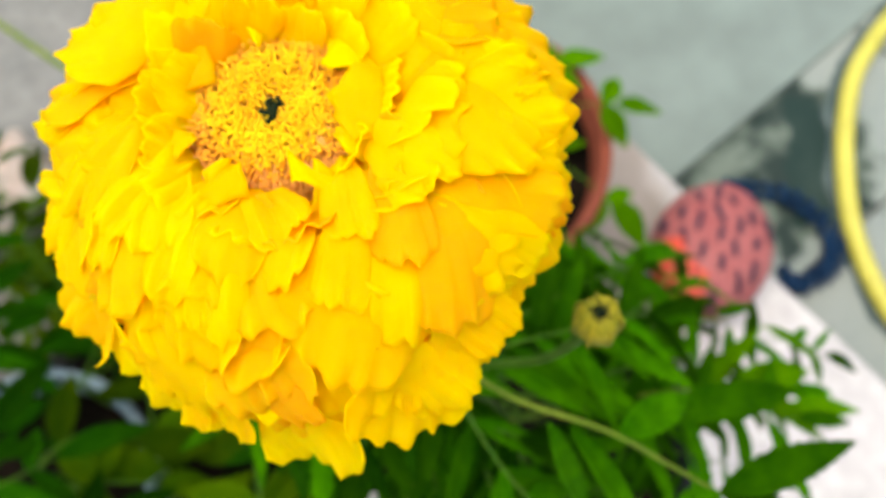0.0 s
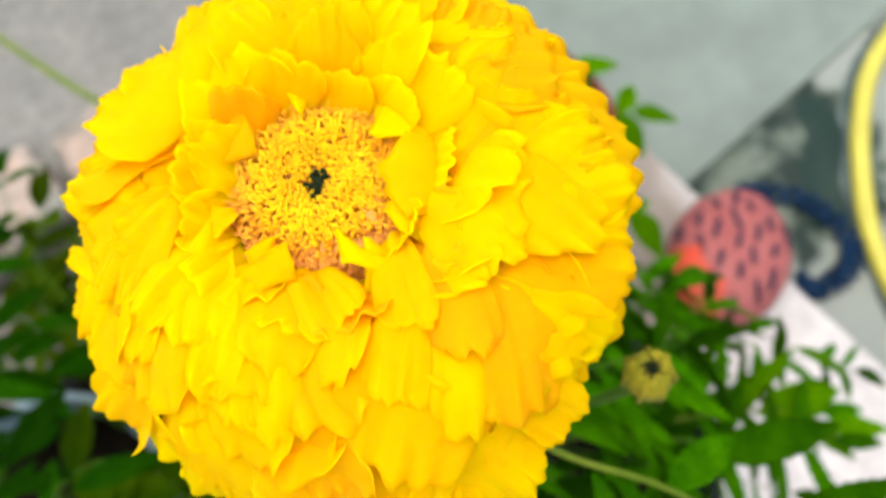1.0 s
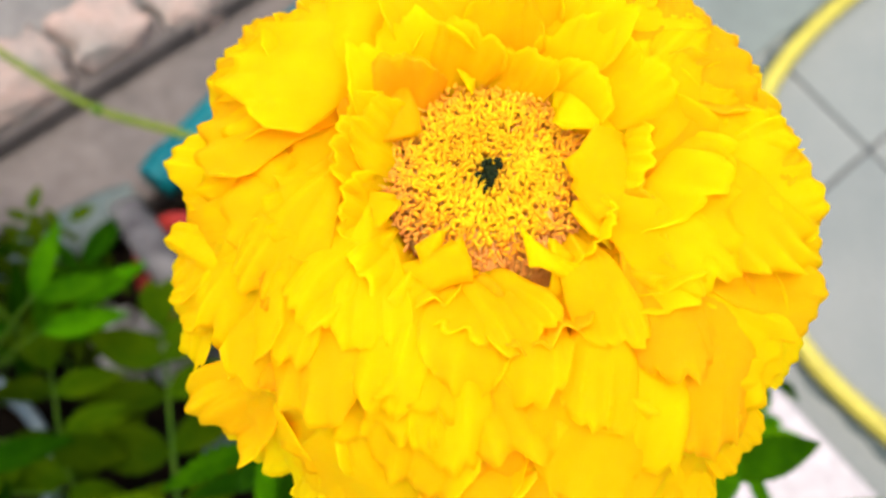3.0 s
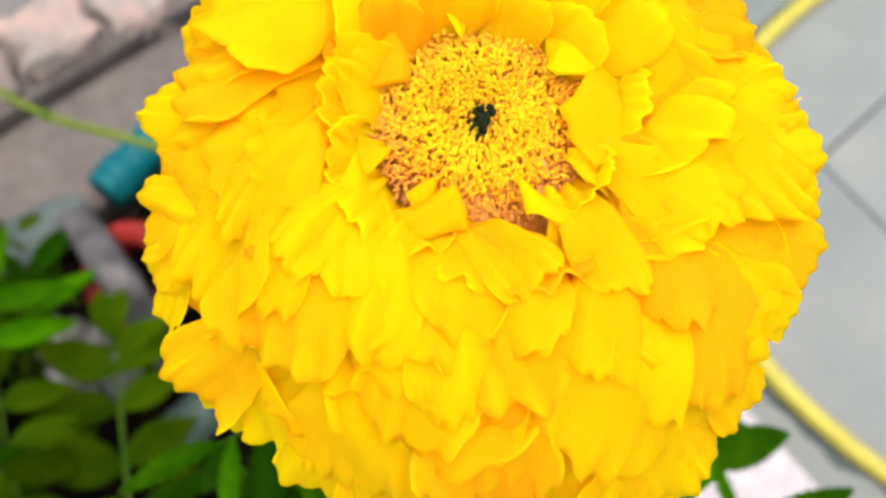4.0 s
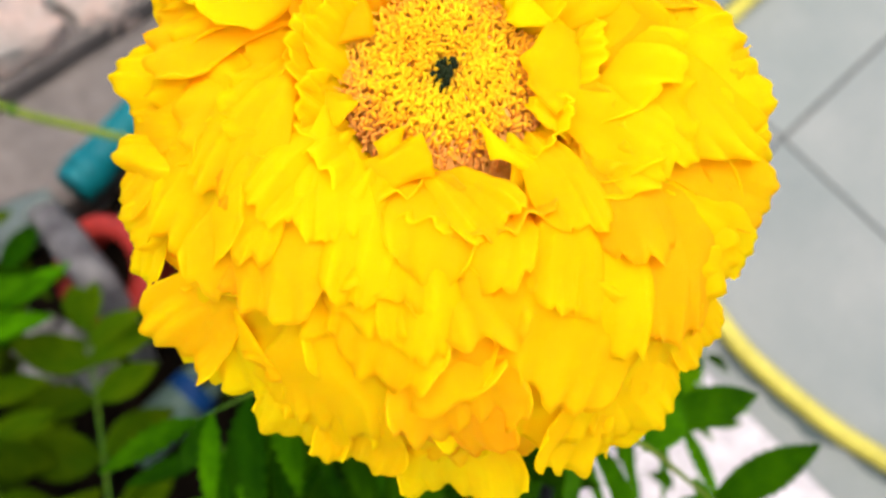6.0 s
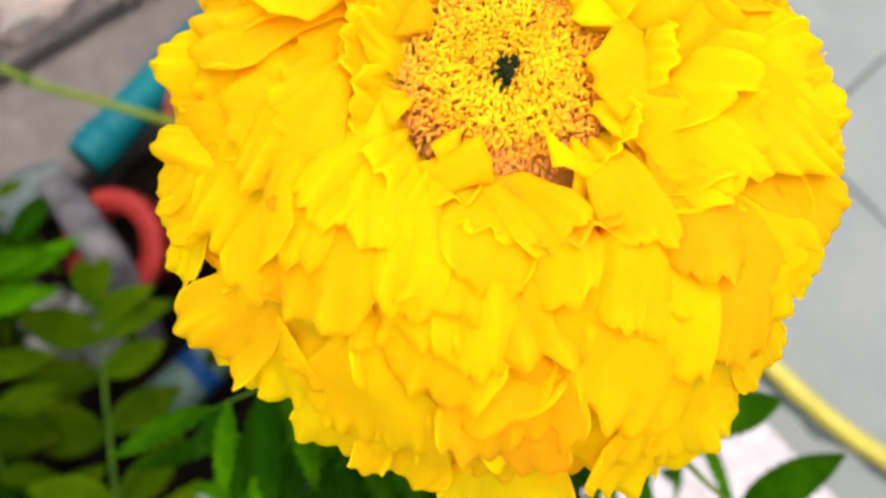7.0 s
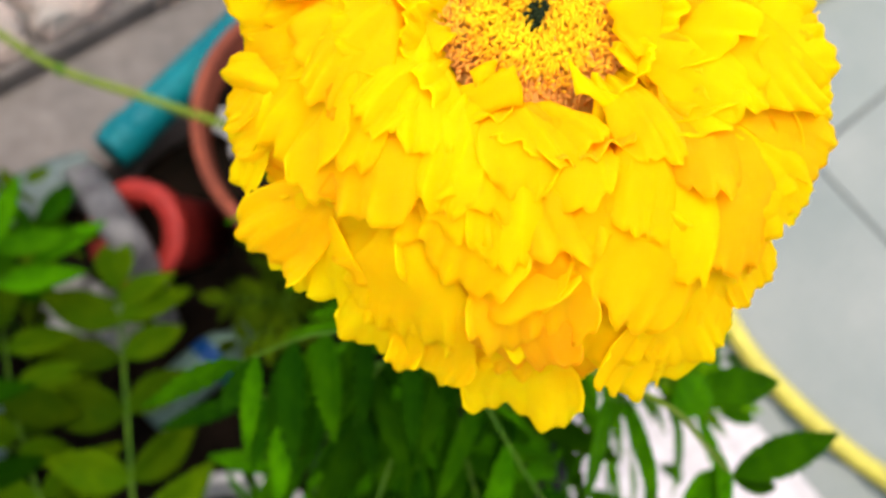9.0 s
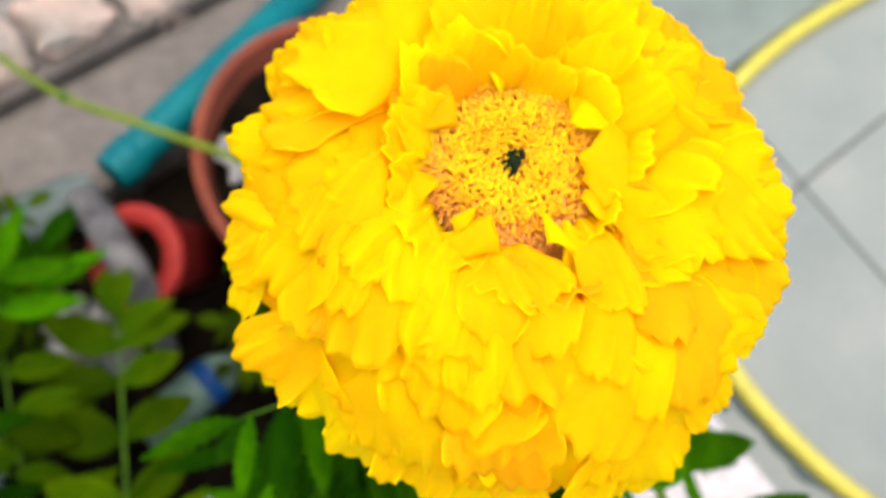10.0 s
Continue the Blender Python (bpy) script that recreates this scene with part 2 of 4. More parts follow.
def dirt_shade_whitewash(m):
    """Brown dirt and the shade beside the pots, both mixed into the ledge's colour."""
    nt = m.node_tree
    clean = nt.nodes["Principled BSDF"].inputs["Base Color"].links[0].from_socket
    geo = nt.nodes.new("ShaderNodeNewGeometry")
    dist = nt.nodes.new("ShaderNodeVectorMath")
    dist.operation = "DISTANCE"
    dist.inputs[1].default_value = (0.22, 0.13, 0.06)
    nt.links.new(geo.outputs["Position"], dist.inputs[0])
    patch = nt.nodes.new("ShaderNodeTexNoise")
    patch.inputs["Scale"].default_value, patch.inputs["Detail"].default_value = 14.0, 5.0
    nt.links.new(geo.outputs["Position"], patch.inputs["Vector"])
    mr = nt.nodes.new("ShaderNodeMapRange")
    mr.inputs["From Min"].default_value, mr.inputs["From Max"].default_value = 0.08, 0.19
    mr.inputs["To Min"].default_value, mr.inputs["To Max"].default_value = 0.25, -0.25
    nt.links.new(dist.outputs["Value"], mr.inputs["Value"])
    add = nt.nodes.new("ShaderNodeMath")
    nt.links.new(patch.outputs["Fac"], add.inputs[0])
    nt.links.new(mr.outputs[0], add.inputs[1])
    mask = ramp(m, add.outputs[0], [(0.42, (0, 0, 0)), (0.70, (0.9, 0.9, 0.9))]).outputs["Color"]
    set_color(m, mixed(m, clean, (0.20, 0.16, 0.13), mask))


dirt_shade_whitewash(M_WHITEWASH)


def tile_material():
    m = material("floor_tile", (0.5, 0.52, 0.49), 0.55)
    m.node_tree.nodes["Principled BSDF"].inputs["IOR"].default_value = 1.15
    nt = m.node_tree
    big = noise_node(m, 5.0, 4.0)
    col = ramp(m, big.outputs["Fac"], [(0.35, (0.156, 0.173, 0.156)), (0.65, (0.208, 0.216, 0.192))]).outputs["Color"]
    fine = noise_node(m, 160.0, 5.0)
    grain = ramp(m, fine.outputs["Fac"], [(0.3, (0.93, 0.93, 0.93)), (0.7, (1.04, 1.04, 1.04))]).outputs["Color"]
    col = mixed(m, col, grain, 1.0, "MULTIPLY")
    info = nt.nodes.new("ShaderNodeObjectInfo")
    per = ramp(m, info.outputs["Random"], [(0.0, (0.94, 0.94, 0.95)), (1.0, (1.05, 1.05, 1.04))]).outputs["Color"]
    col = mixed(m, col, per, 1.0, "MULTIPLY")
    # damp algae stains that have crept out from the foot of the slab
    geo = nt.nodes.new("ShaderNodeNewGeometry")
    dist = nt.nodes.new("ShaderNodeVectorMath")
    dist.operation = "DISTANCE"
    dist.inputs[1].default_value = (0.425, 0.060, 0.0)
    nt.links.new(geo.outputs["Position"], dist.inputs[0])
    patch = nt.nodes.new("ShaderNodeTexNoise")
    patch.inputs["Scale"].default_value, patch.inputs["Detail"].default_value = 30.0, 5.0
    nt.links.new(geo.outputs["Position"], patch.inputs["Vector"])
    mr = nt.nodes.new("ShaderNodeMapRange")
    mr.inputs["From Min"].default_value, mr.inputs["From Max"].default_value = 0.06, 0.125
    mr.inputs["To Min"].default_value, mr.inputs["To Max"].default_value = 0.32, -0.34
    nt.links.new(dist.outputs["Value"], mr.inputs["Value"])
    add = nt.nodes.new("ShaderNodeMath")
    nt.links.new(patch.outputs["Fac"], add.inputs[0])
    nt.links.new(mr.outputs[0], add.inputs[1])
    mask = ramp(m, add.outputs[0], [(0.42, (0, 0, 0)), (0.60, (0.95, 0.95, 0.95))]).outputs["Color"]
    stain = ramp(m, patch.outputs["Fac"], [(0.38, (0.095, 0.112, 0.088)), (0.50, (0.045, 0.058, 0.044)), (0.57, (0.008, 0.016, 0.013))]).outputs["Color"]
    col = mixed(m, col, stain, mask)
    # near-black band along the hose, its edge broken up by noise
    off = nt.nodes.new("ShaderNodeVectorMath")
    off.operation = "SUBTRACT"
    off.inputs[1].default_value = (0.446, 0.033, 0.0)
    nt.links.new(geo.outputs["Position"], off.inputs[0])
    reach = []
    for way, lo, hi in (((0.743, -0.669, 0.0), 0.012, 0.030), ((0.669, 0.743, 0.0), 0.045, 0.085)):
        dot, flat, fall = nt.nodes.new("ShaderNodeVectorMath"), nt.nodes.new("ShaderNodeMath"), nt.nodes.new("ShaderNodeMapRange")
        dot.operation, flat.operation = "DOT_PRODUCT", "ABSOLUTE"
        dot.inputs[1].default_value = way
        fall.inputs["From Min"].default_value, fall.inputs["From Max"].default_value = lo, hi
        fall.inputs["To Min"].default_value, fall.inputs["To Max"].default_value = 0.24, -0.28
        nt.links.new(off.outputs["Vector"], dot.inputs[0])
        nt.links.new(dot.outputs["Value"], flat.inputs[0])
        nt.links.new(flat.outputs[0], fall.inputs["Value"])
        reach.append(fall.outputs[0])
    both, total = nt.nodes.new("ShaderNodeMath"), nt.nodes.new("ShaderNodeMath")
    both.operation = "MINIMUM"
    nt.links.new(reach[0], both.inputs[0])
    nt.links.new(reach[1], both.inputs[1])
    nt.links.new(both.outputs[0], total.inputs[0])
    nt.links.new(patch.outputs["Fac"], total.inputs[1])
    dark_band = ramp(m, total.outputs[0], [(0.50, (0, 0, 0)), (0.60, (0.92, 0.92, 0.92))]).outputs["Color"]
    col = mixed(m, col, (0.012, 0.024, 0.020), dark_band)
    set_color(m, col)
    bump(m, fine.outputs["Fac"], 0.08, 0.0005)
    return m


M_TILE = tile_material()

# ---- the setting ----
def far_ground():
    bm = bmesh.new()
    bmesh.ops.create_grid(bm, x_segments=8, y_segments=8, size=400.0)
    for v in bm.verts:
        v.co.z = -0.02
    return tagged(part("ground", bm, M_GROUND), "grey concrete ground all round the terrace", "ground", kind="structure")


far_ground()
EDGE_X, SLAB_Y, TOP = 0.318, 0.103, 0.06
tagged(part("ledge", box(-1.6, EDGE_X, -1.6, 0.282, -0.02, TOP, 0.004), M_WHITEWASH), "whitewashed ledge on which the pots stand", "ledge", kind="structure")
tagged(part("slab", box(EDGE_X + 0.001, 2.4, SLAB_Y, 2.0, -0.02, 0.004, 0.0015), M_SLAB), "smooth pale grey raised slab beside the tiled floor", "slab", kind="structure")
tagged(part("step", box(-1.6, EDGE_X - 0.002, 0.284, 0.374, -0.02, 0.09, 0.006, 6, 0.0015), M_STEP), "worn grey cement step behind the pots", "step", kind="structure")


def masonry():
    bm = bmesh.new()
    bmesh.ops.create_grid(bm, x_segments=90, y_segments=60, size=0.5)
    for v in bm.verts:
        x, y = v.co.x * 1.9 - 0.63, 0.408 + (v.co.y + 0.5) * 1.6
        v.co = Vector((x, y, 0))
        v.co.z = 0.118 + 0.007 * noise.noise(v.co * 14) + 0.004 * noise.noise(v.co * 40) - 0.012 * max(0.0, 1 - (y - 0.408) / 0.02)
    wall = tagged(part("wall_back", bm, M_PLASTER), "rough grey plastered masonry with bare bricks along its edge", "wall", kind="structure")
    bed = part("mortar", box(-1.6, EDGE_X - 0.004, 0.376, 0.428, -0.02, 0.105, 0.004, 5, 0.002), M_STEP, wall)
    part("core", box(-1.6, EDGE_X - 0.004, 0.428, 2.0, -0.02, 0.105, 0.0), M_PLASTER, wall)
    x = -0.62
    while x < 0.29:
        l = rnd(0.06, 0.115)
        x1 = min(x + l, EDGE_X - 0.006)
        part("brick", box(x, x1, 0.377 + rnd(0, 0.006), rnd(0.43, 0.45), 0.07, 0.121 + rnd(-0.008, 0.006), 0.008, 5, 0.0085, x * 9), M_BRICK, wall)
        x = x1 + rnd(0.006, 0.012)


masonry()


def tiled_floor():
    floor = tagged(part("floor", box(EDGE_X + 0.001, 2.72, -2.43, SLAB_Y - 0.001, -0.02, -0.004, 0.0), M_GROUT), "pale grey ceramic floor tiles with dark grout and green stains", "floor", kind="structure")
    return floor


FLOOR = tiled_floor()


# ---- the marigold ----
FLOWER = Vector((0.0022, 0.0000, 0.650))
AXIS = Vector((-0.075, 0.0, 1.0)).normalized()
MERIDIAN = smooth_line([(0.0116, 0.0210, 0), (0.0175, 0.0250, 0), (0.0250, 0.0272, 0), (0.0320, 0.0252, 0), (0.0378, 0.0195, 0), (0.0412, 0.0110, 0),
                        (0.0420, 0.0010, 0), (0.0402, -0.0085, 0), (0.0358, -0.0175, 0), (0.0285, -0.0245, 0), (0.019, -0.029, 0)], 12)
ARC = [0.0]
for a, b in zip(MERIDIAN, MERIDIAN[1:]):
    ARC.append(ARC[-1] + (b - a).length)


def on_shell(s):
    """Radius, height and outward normal (radius, height) at the arc length s from the disc's edge; inside it the line goes straight on down."""
    if s <= 0:
        return MERIDIAN[0].x + s * 0.35, MERIDIAN[0].y + s * 0.94, -0.94, 0.35
    s = min(s, ARC[-1])
    i = min(max(int(np.searchsorted(ARC, s)) - 1, 0), len(ARC) - 2)
    f = (s - ARC[i]) / (ARC[i + 1] - ARC[i])
    p, d = MERIDIAN[i].lerp(MERIDIAN[i + 1], f), (MERIDIAN[i + 1] - MERIDIAN[i]).normalized()
    return p.x, p.y, -d.y, d.x


def petal(phi0, tip, width, tilt, flare, seed, length=0.020, sink=0.0):
    """A broad ray petal on the flower head: a narrow claw that opens into a fan with a lobed, ruffled edge at the arc length tip."""
    rows, cols = 17, 39
    calm = 1 - 0.5 * max(0.0, math.cos(phi0 - radians(325)))
    lobes, ca, sa = 2.5 + seed * 3.3 % 2.5, math.cos(tilt), math.sin(tilt)
    wild = min(1.0, width / 0.016) * (0.0013 + 0.0007 * noise.noise(Vector((seed, 2.0, 0.3))))
    turns = 0.5 + 0.8 * (seed * 0.37 % 1)
    grid = np.zeros((rows, cols, 3))
    edge = []
    for j in range(cols):
        w = 2 * j / (cols - 1) - 1
        scallop = 0.0014 * (abs(math.sin(math.pi * lobes * (w + 1) / 2 + seed)) ** 0.6 - 0.7)
        ragged = 0.0024 * noise.noise(Vector((w * 1.6, seed, 3.1))) + 0.0012 * noise.noise(Vector((w * 5.0, seed, 6.3))) + 0.0005 * noise.noise(Vector((w * 13.0, seed, 9.3)))
        edge.append(min(1.0, width / 0.017) ** 1.2 * (scallop + ragged + 0.0003 * abs(math.sin(w * (4 + 3 * lobes) + seed * 2))) - 0.30 * width * (1 - math.sqrt(max(0.0, 1 - abs(w) ** 2.8))))
    for i in range(rows):
        v = i / (rows - 1)
        v = v ** 0.8
        half = 0.5 * width * (0.30 + 0.70 * math.sin(0.5 * math.pi * min(1.0, v / 0.9)) ** 1.2)
        for j in range(cols):
            w = 2 * j / (cols - 1) - 1
            along = length * (v - 1) + edge[j] * v ** 3
            across = half * w * (1 + 0.05 * noise.noise(Vector((v * 5, w, seed + 4))))
            s, c = tip + along * ca + across * sa, across * ca - along * sa
            r, z, nr, nz = on_shell(s)
            wave = math.sin(w * turns * math.pi + seed * 5 + 1.2 * noise.noise(Vector((w * 1.5, v, seed)))) + 0.9 * noise.noise(Vector((w * 2.4, v * 1.3, seed + 2)))
            crisp = 0.00065 * min(1.0, width / 0.02) ** 2 * v ** 5 * (math.sin(w * (9 + 2 * lobes) + seed * 3) + noise.noise(Vector((w * 6, v * 3, seed + 1.5))))
            pleat = 0.00009 * v * math.sin(w * 17 + seed * 7) * (0.5 + noise.noise(Vector((w * 3, v * 2, seed + 9))))
            dent = 0.0011 * noise.noise(Vector((w * 1.4, v * 2.6, seed + 5)))
            lift = -0.0011 - sink + 0.0028 * v + flare * v ** 3 + calm * (wild * v ** 2.2 * wave + dent) + crisp + pleat - 0.0010 * v * abs(w) ** 3
            r, z = r + nr * lift, z + nz * lift
            x = r - 0.8 * c * c / (2 * max(r, 0.016))
            ang, r = phi0 + math.atan2(c, x), math.hypot(x, c)
            far = min(1.0, r / 0.036) ** 2
            r -= 0.0016 * far * max(0.0, math.cos(ang - radians(140)))
            grid[i, j] = (r * math.cos(ang) - 0.0006 * far, r * math.sin(ang) - 0.0036 * far, z)
    return sheet(grid, 0.00020)


# petals that stand out: angle round the head, arc length of the tip, width, tilt, flare of the tip (degrees and millimetres)
INNER_PETALS = [(176, 21.2, 8.5, -7, 0), (194, 17.3, 10.5, -32, 0), (202, 22.4, 8.5, -5, 0), (226, 18.1, 18.2, 4, 0), (241, 12.6, 9.9, -19, 0), (248, 21.6, 9.2, 32, 0), (262, 15.7, 8.5, 17, 0), (270, 21.2, 10.1, 32, 0), (293, 18.9, 12.4, 14, 0)]
MIDDLE_PETALS = [(4, 27.2, 9.5, 32, 0), (13, 29.1, 12.3, -27, 0.6), (120, 30.7, 19.1, -32, 1.3), (166, 24.2, 13.8, -32, 0), (178, 26.4, 10.0, -26, 0), (186, 30.5, 21.1, -32, 0), (212, 29.5, 14.7, -2, 0), (218, 24.8, 10.1, -7, 0), (243, 31.1, 22.8, 32, 0), (256, 28.7, 14.9, 32, 0), (271, 33.1, 16.6, 32, 0), (310, 27.8, 21.2, 32, 0.9), (324, 33.3, 10.4, -10, 1.9), (326, 31.5, 16.6, -19, 2.4), (334, 31.5, 10.0, 0, 0.9), (342, 29.1, 16.9, -32, 0), (354, 26.8, 10.1, 0, 0), (355, 23.6, 12.8, -25, 0)]
OUTER_PETALS = [(100, 35.1, 10.4, 14, 2.7), (108, 33.9, 10.3, 14, 2.9), (110, 37.4, 14.6, 14, 2.4), (130, 38.6, 12.6, 14, 2.7), (139, 39.8, 8.5, 20, 0.8), (145, 41.8, 8.5, 28, 2.8), (151, 42.9, 8.5, -15, 2.2), (168, 33.5, 17.8, -32, 0), (228, 36.6, 17.3, -12, 0), (277, 42.2, 10.0, -11, 1.9), (286, 36.6, 9.9, -32, 0), (294, 37.2, 9.7, -11, 1.2), (304, 35.3, 11.9, -15, 2.0), (312, 33.5, 10.5, -14, 1.4)]
UNDER_PETALS = [(155, 43.7, 8.5, 19, 2.5), (162, 46.9, 11.4, -32, 3.1), (174, 49.3, 14.1, 12, 4.5), (187, 50.4, 21.9, -32, 1.6), (201, 52.0, 13.8, 3, 2.4), (206, 44.5, 20.8, -17, 0), (212, 52.4, 12.8, 0, 2.1), (229, 43.7, 17.0, -22, 0), (232, 57.5, 17.5, -12, 5.5), (249, 48.1, 20.5, 32, 3.6), (262, 45.9, 13.7, -18, 3.5), (268, 44.1, 16.4, 23, 1.2)]


def leaflet_mesh(material, length, width, curve, fold, teeth, seed, serrate=0.10):
    """A toothed lance-shaped leaflet along +y, its upper side to +z."""
    rows, half = 2 * teeth + 1, 3
    grid = np.zeros((rows, 2 * half + 1, 3))
    for i in range(rows):
        v = i / (rows - 1)
        wide = width / 2 * (math.sin(math.pi * min(1, v ** 0.85)) ** 0.85 * (1 - 0.25 * v) + 0.02)
        for j in range(-half, half + 1):
            u = j / half
            tooth = (serrate if i % 2 else -serrate) if abs(j) == half else 0
            x = u * wide * (1 + tooth)
            y = length * (v + (0.012 * abs(u) if i % 2 else 0)) 
            z = fold * abs(u) * wide - curve * length * v * v + 0.05 * width * noise.noise(Vector((u, v * 3, seed)))
            grid[i, j + half] = (x, y, z - (0.00035 if j == 0 else 0))
    return mesh_of("leaflet", *sheet(grid[:, ::-1], 0.0004), material)


def leaflet_set(material, length, width, count, teeth=9, serrate=0.10):
    return [leaflet_mesh(material, length * rnd(0.85, 1.1), width * rnd(0.85, 1.15), rnd(0.03, 0.30), rnd(0.1, 0.5), teeth, 7 * k + 1, serrate) for k in range(count)]


def aim(p, direction, normal, scale=1.0, twist=0.0):
    """A matrix that lays +y along direction and +z near normal, at p."""
    y = Vector(direction).normalized()
    x = y.cross(Vector(normal))
    x = x.normalized() if x.length > 1e-4 else y.orthogonal().normalized()
    z = x.cross(y)
    m = Matrix((x, y, z)).transposed().to_4x4()
    return Matrix.Translation(p) @ m @ Matrix.Rotation(twist, 4, "Y") @ Matrix.Scale(scale, 4)


def compound_leaf(plant, points, leaflets, pairs, size=1.0, start=0.25, thick=0.0007, spread=60, tilt=0.0, stem=None, down=None):
    """A feather-shaped leaf: a midrib through the points, toothed leaflets in pairs and one at the tip."""
    line = smooth_line(points, 8)
    n = len(line)
    rib = part_mesh("leaf", mesh_of("leaf", *tube(line, [thick * (1 - 0.6 * i / n) for i in range(n)], 6), stem or M_RIB), plant)
    for k in range(pairs):
        f = start + (0.93 - start) * k / max(1, pairs - 1)
        i = min(n - 2, int(f * (n - 1)))
        d = (line[i + 1] - line[i]).normalized()
        side = d.cross(Vector((0, 0, 1)))
        side = side.normalized() if side.length > 0.05 else Vector((1, 0, 0))
        up = side.cross(d).normalized()
        grow = size * (0.62 + 0.38 * math.sin(math.pi * (0.15 + 0.75 * f)))
        for sgn in (-1, 1):
            a = radians(spread + rnd(-13, 13))
            way = d * math.cos(a) + sgn * side * math.sin(a) + up * rnd(-0.25, 0.2) - Vector((0, 0, tilt))
            if down is not None:
                way, up = down + 0.28 * sgn * side + Vector((rnd(-0.12, 0.12), rnd(-0.12, 0.12), rnd(-0.15, 0.1))), Vector((-0.3, -0.3, 0.9))
            part_mesh("leaflet", random.choice(leaflets), rib, "", aim(line[i], way, up + side * rnd(-0.5, 0.5), grow * rnd(0.85, 1.12), rnd(-0.4, 0.4)))
    d = (line[-1] - line[-3]).normalized()
    side = d.cross(Vector((0, 0, 1))).normalized()
    part_mesh("leaflet", random.choice(leaflets), rib, "", aim(line[-1], d - Vector((0, 0, tilt * 0.6)), side.cross(d), size * rnd(0.95, 1.15), rnd(-0.3, 0.3)))
    return rib


def held_leaf(plant, points, base, material, leaflets):
    """A feather-shaped leaf whose leaflets run from a foot on the midrib to a known tip: foot, tip, width."""
    line = smooth_line(points, 8)
    n = len(line)
    rib = part_mesh("leaf", mesh_of("leaf", *tube(line, [0.0010 * (1 - 0.45 * i / n) for i in range(n)], 6), M_STALK), plant)
    for k, (foot, tip, width) in enumerate(leaflets):
        way = Vector(tip) - Vector(foot)
        me = leaflet_mesh(material, way.length, width, 0.04 + 0.05 * (k % 3), 0.25 + 0.1 * (k % 2), 11, 31 * k + 5, 0.07)
        part_mesh("leaflet", me, rib, "", aim(Vector(foot) - base, way + Vector((0, 0, 0.05 * way.length)), (0.10, -0.05, 1.0), 1.0, 0.25 * math.sin(2.3 * k)))
    return rib


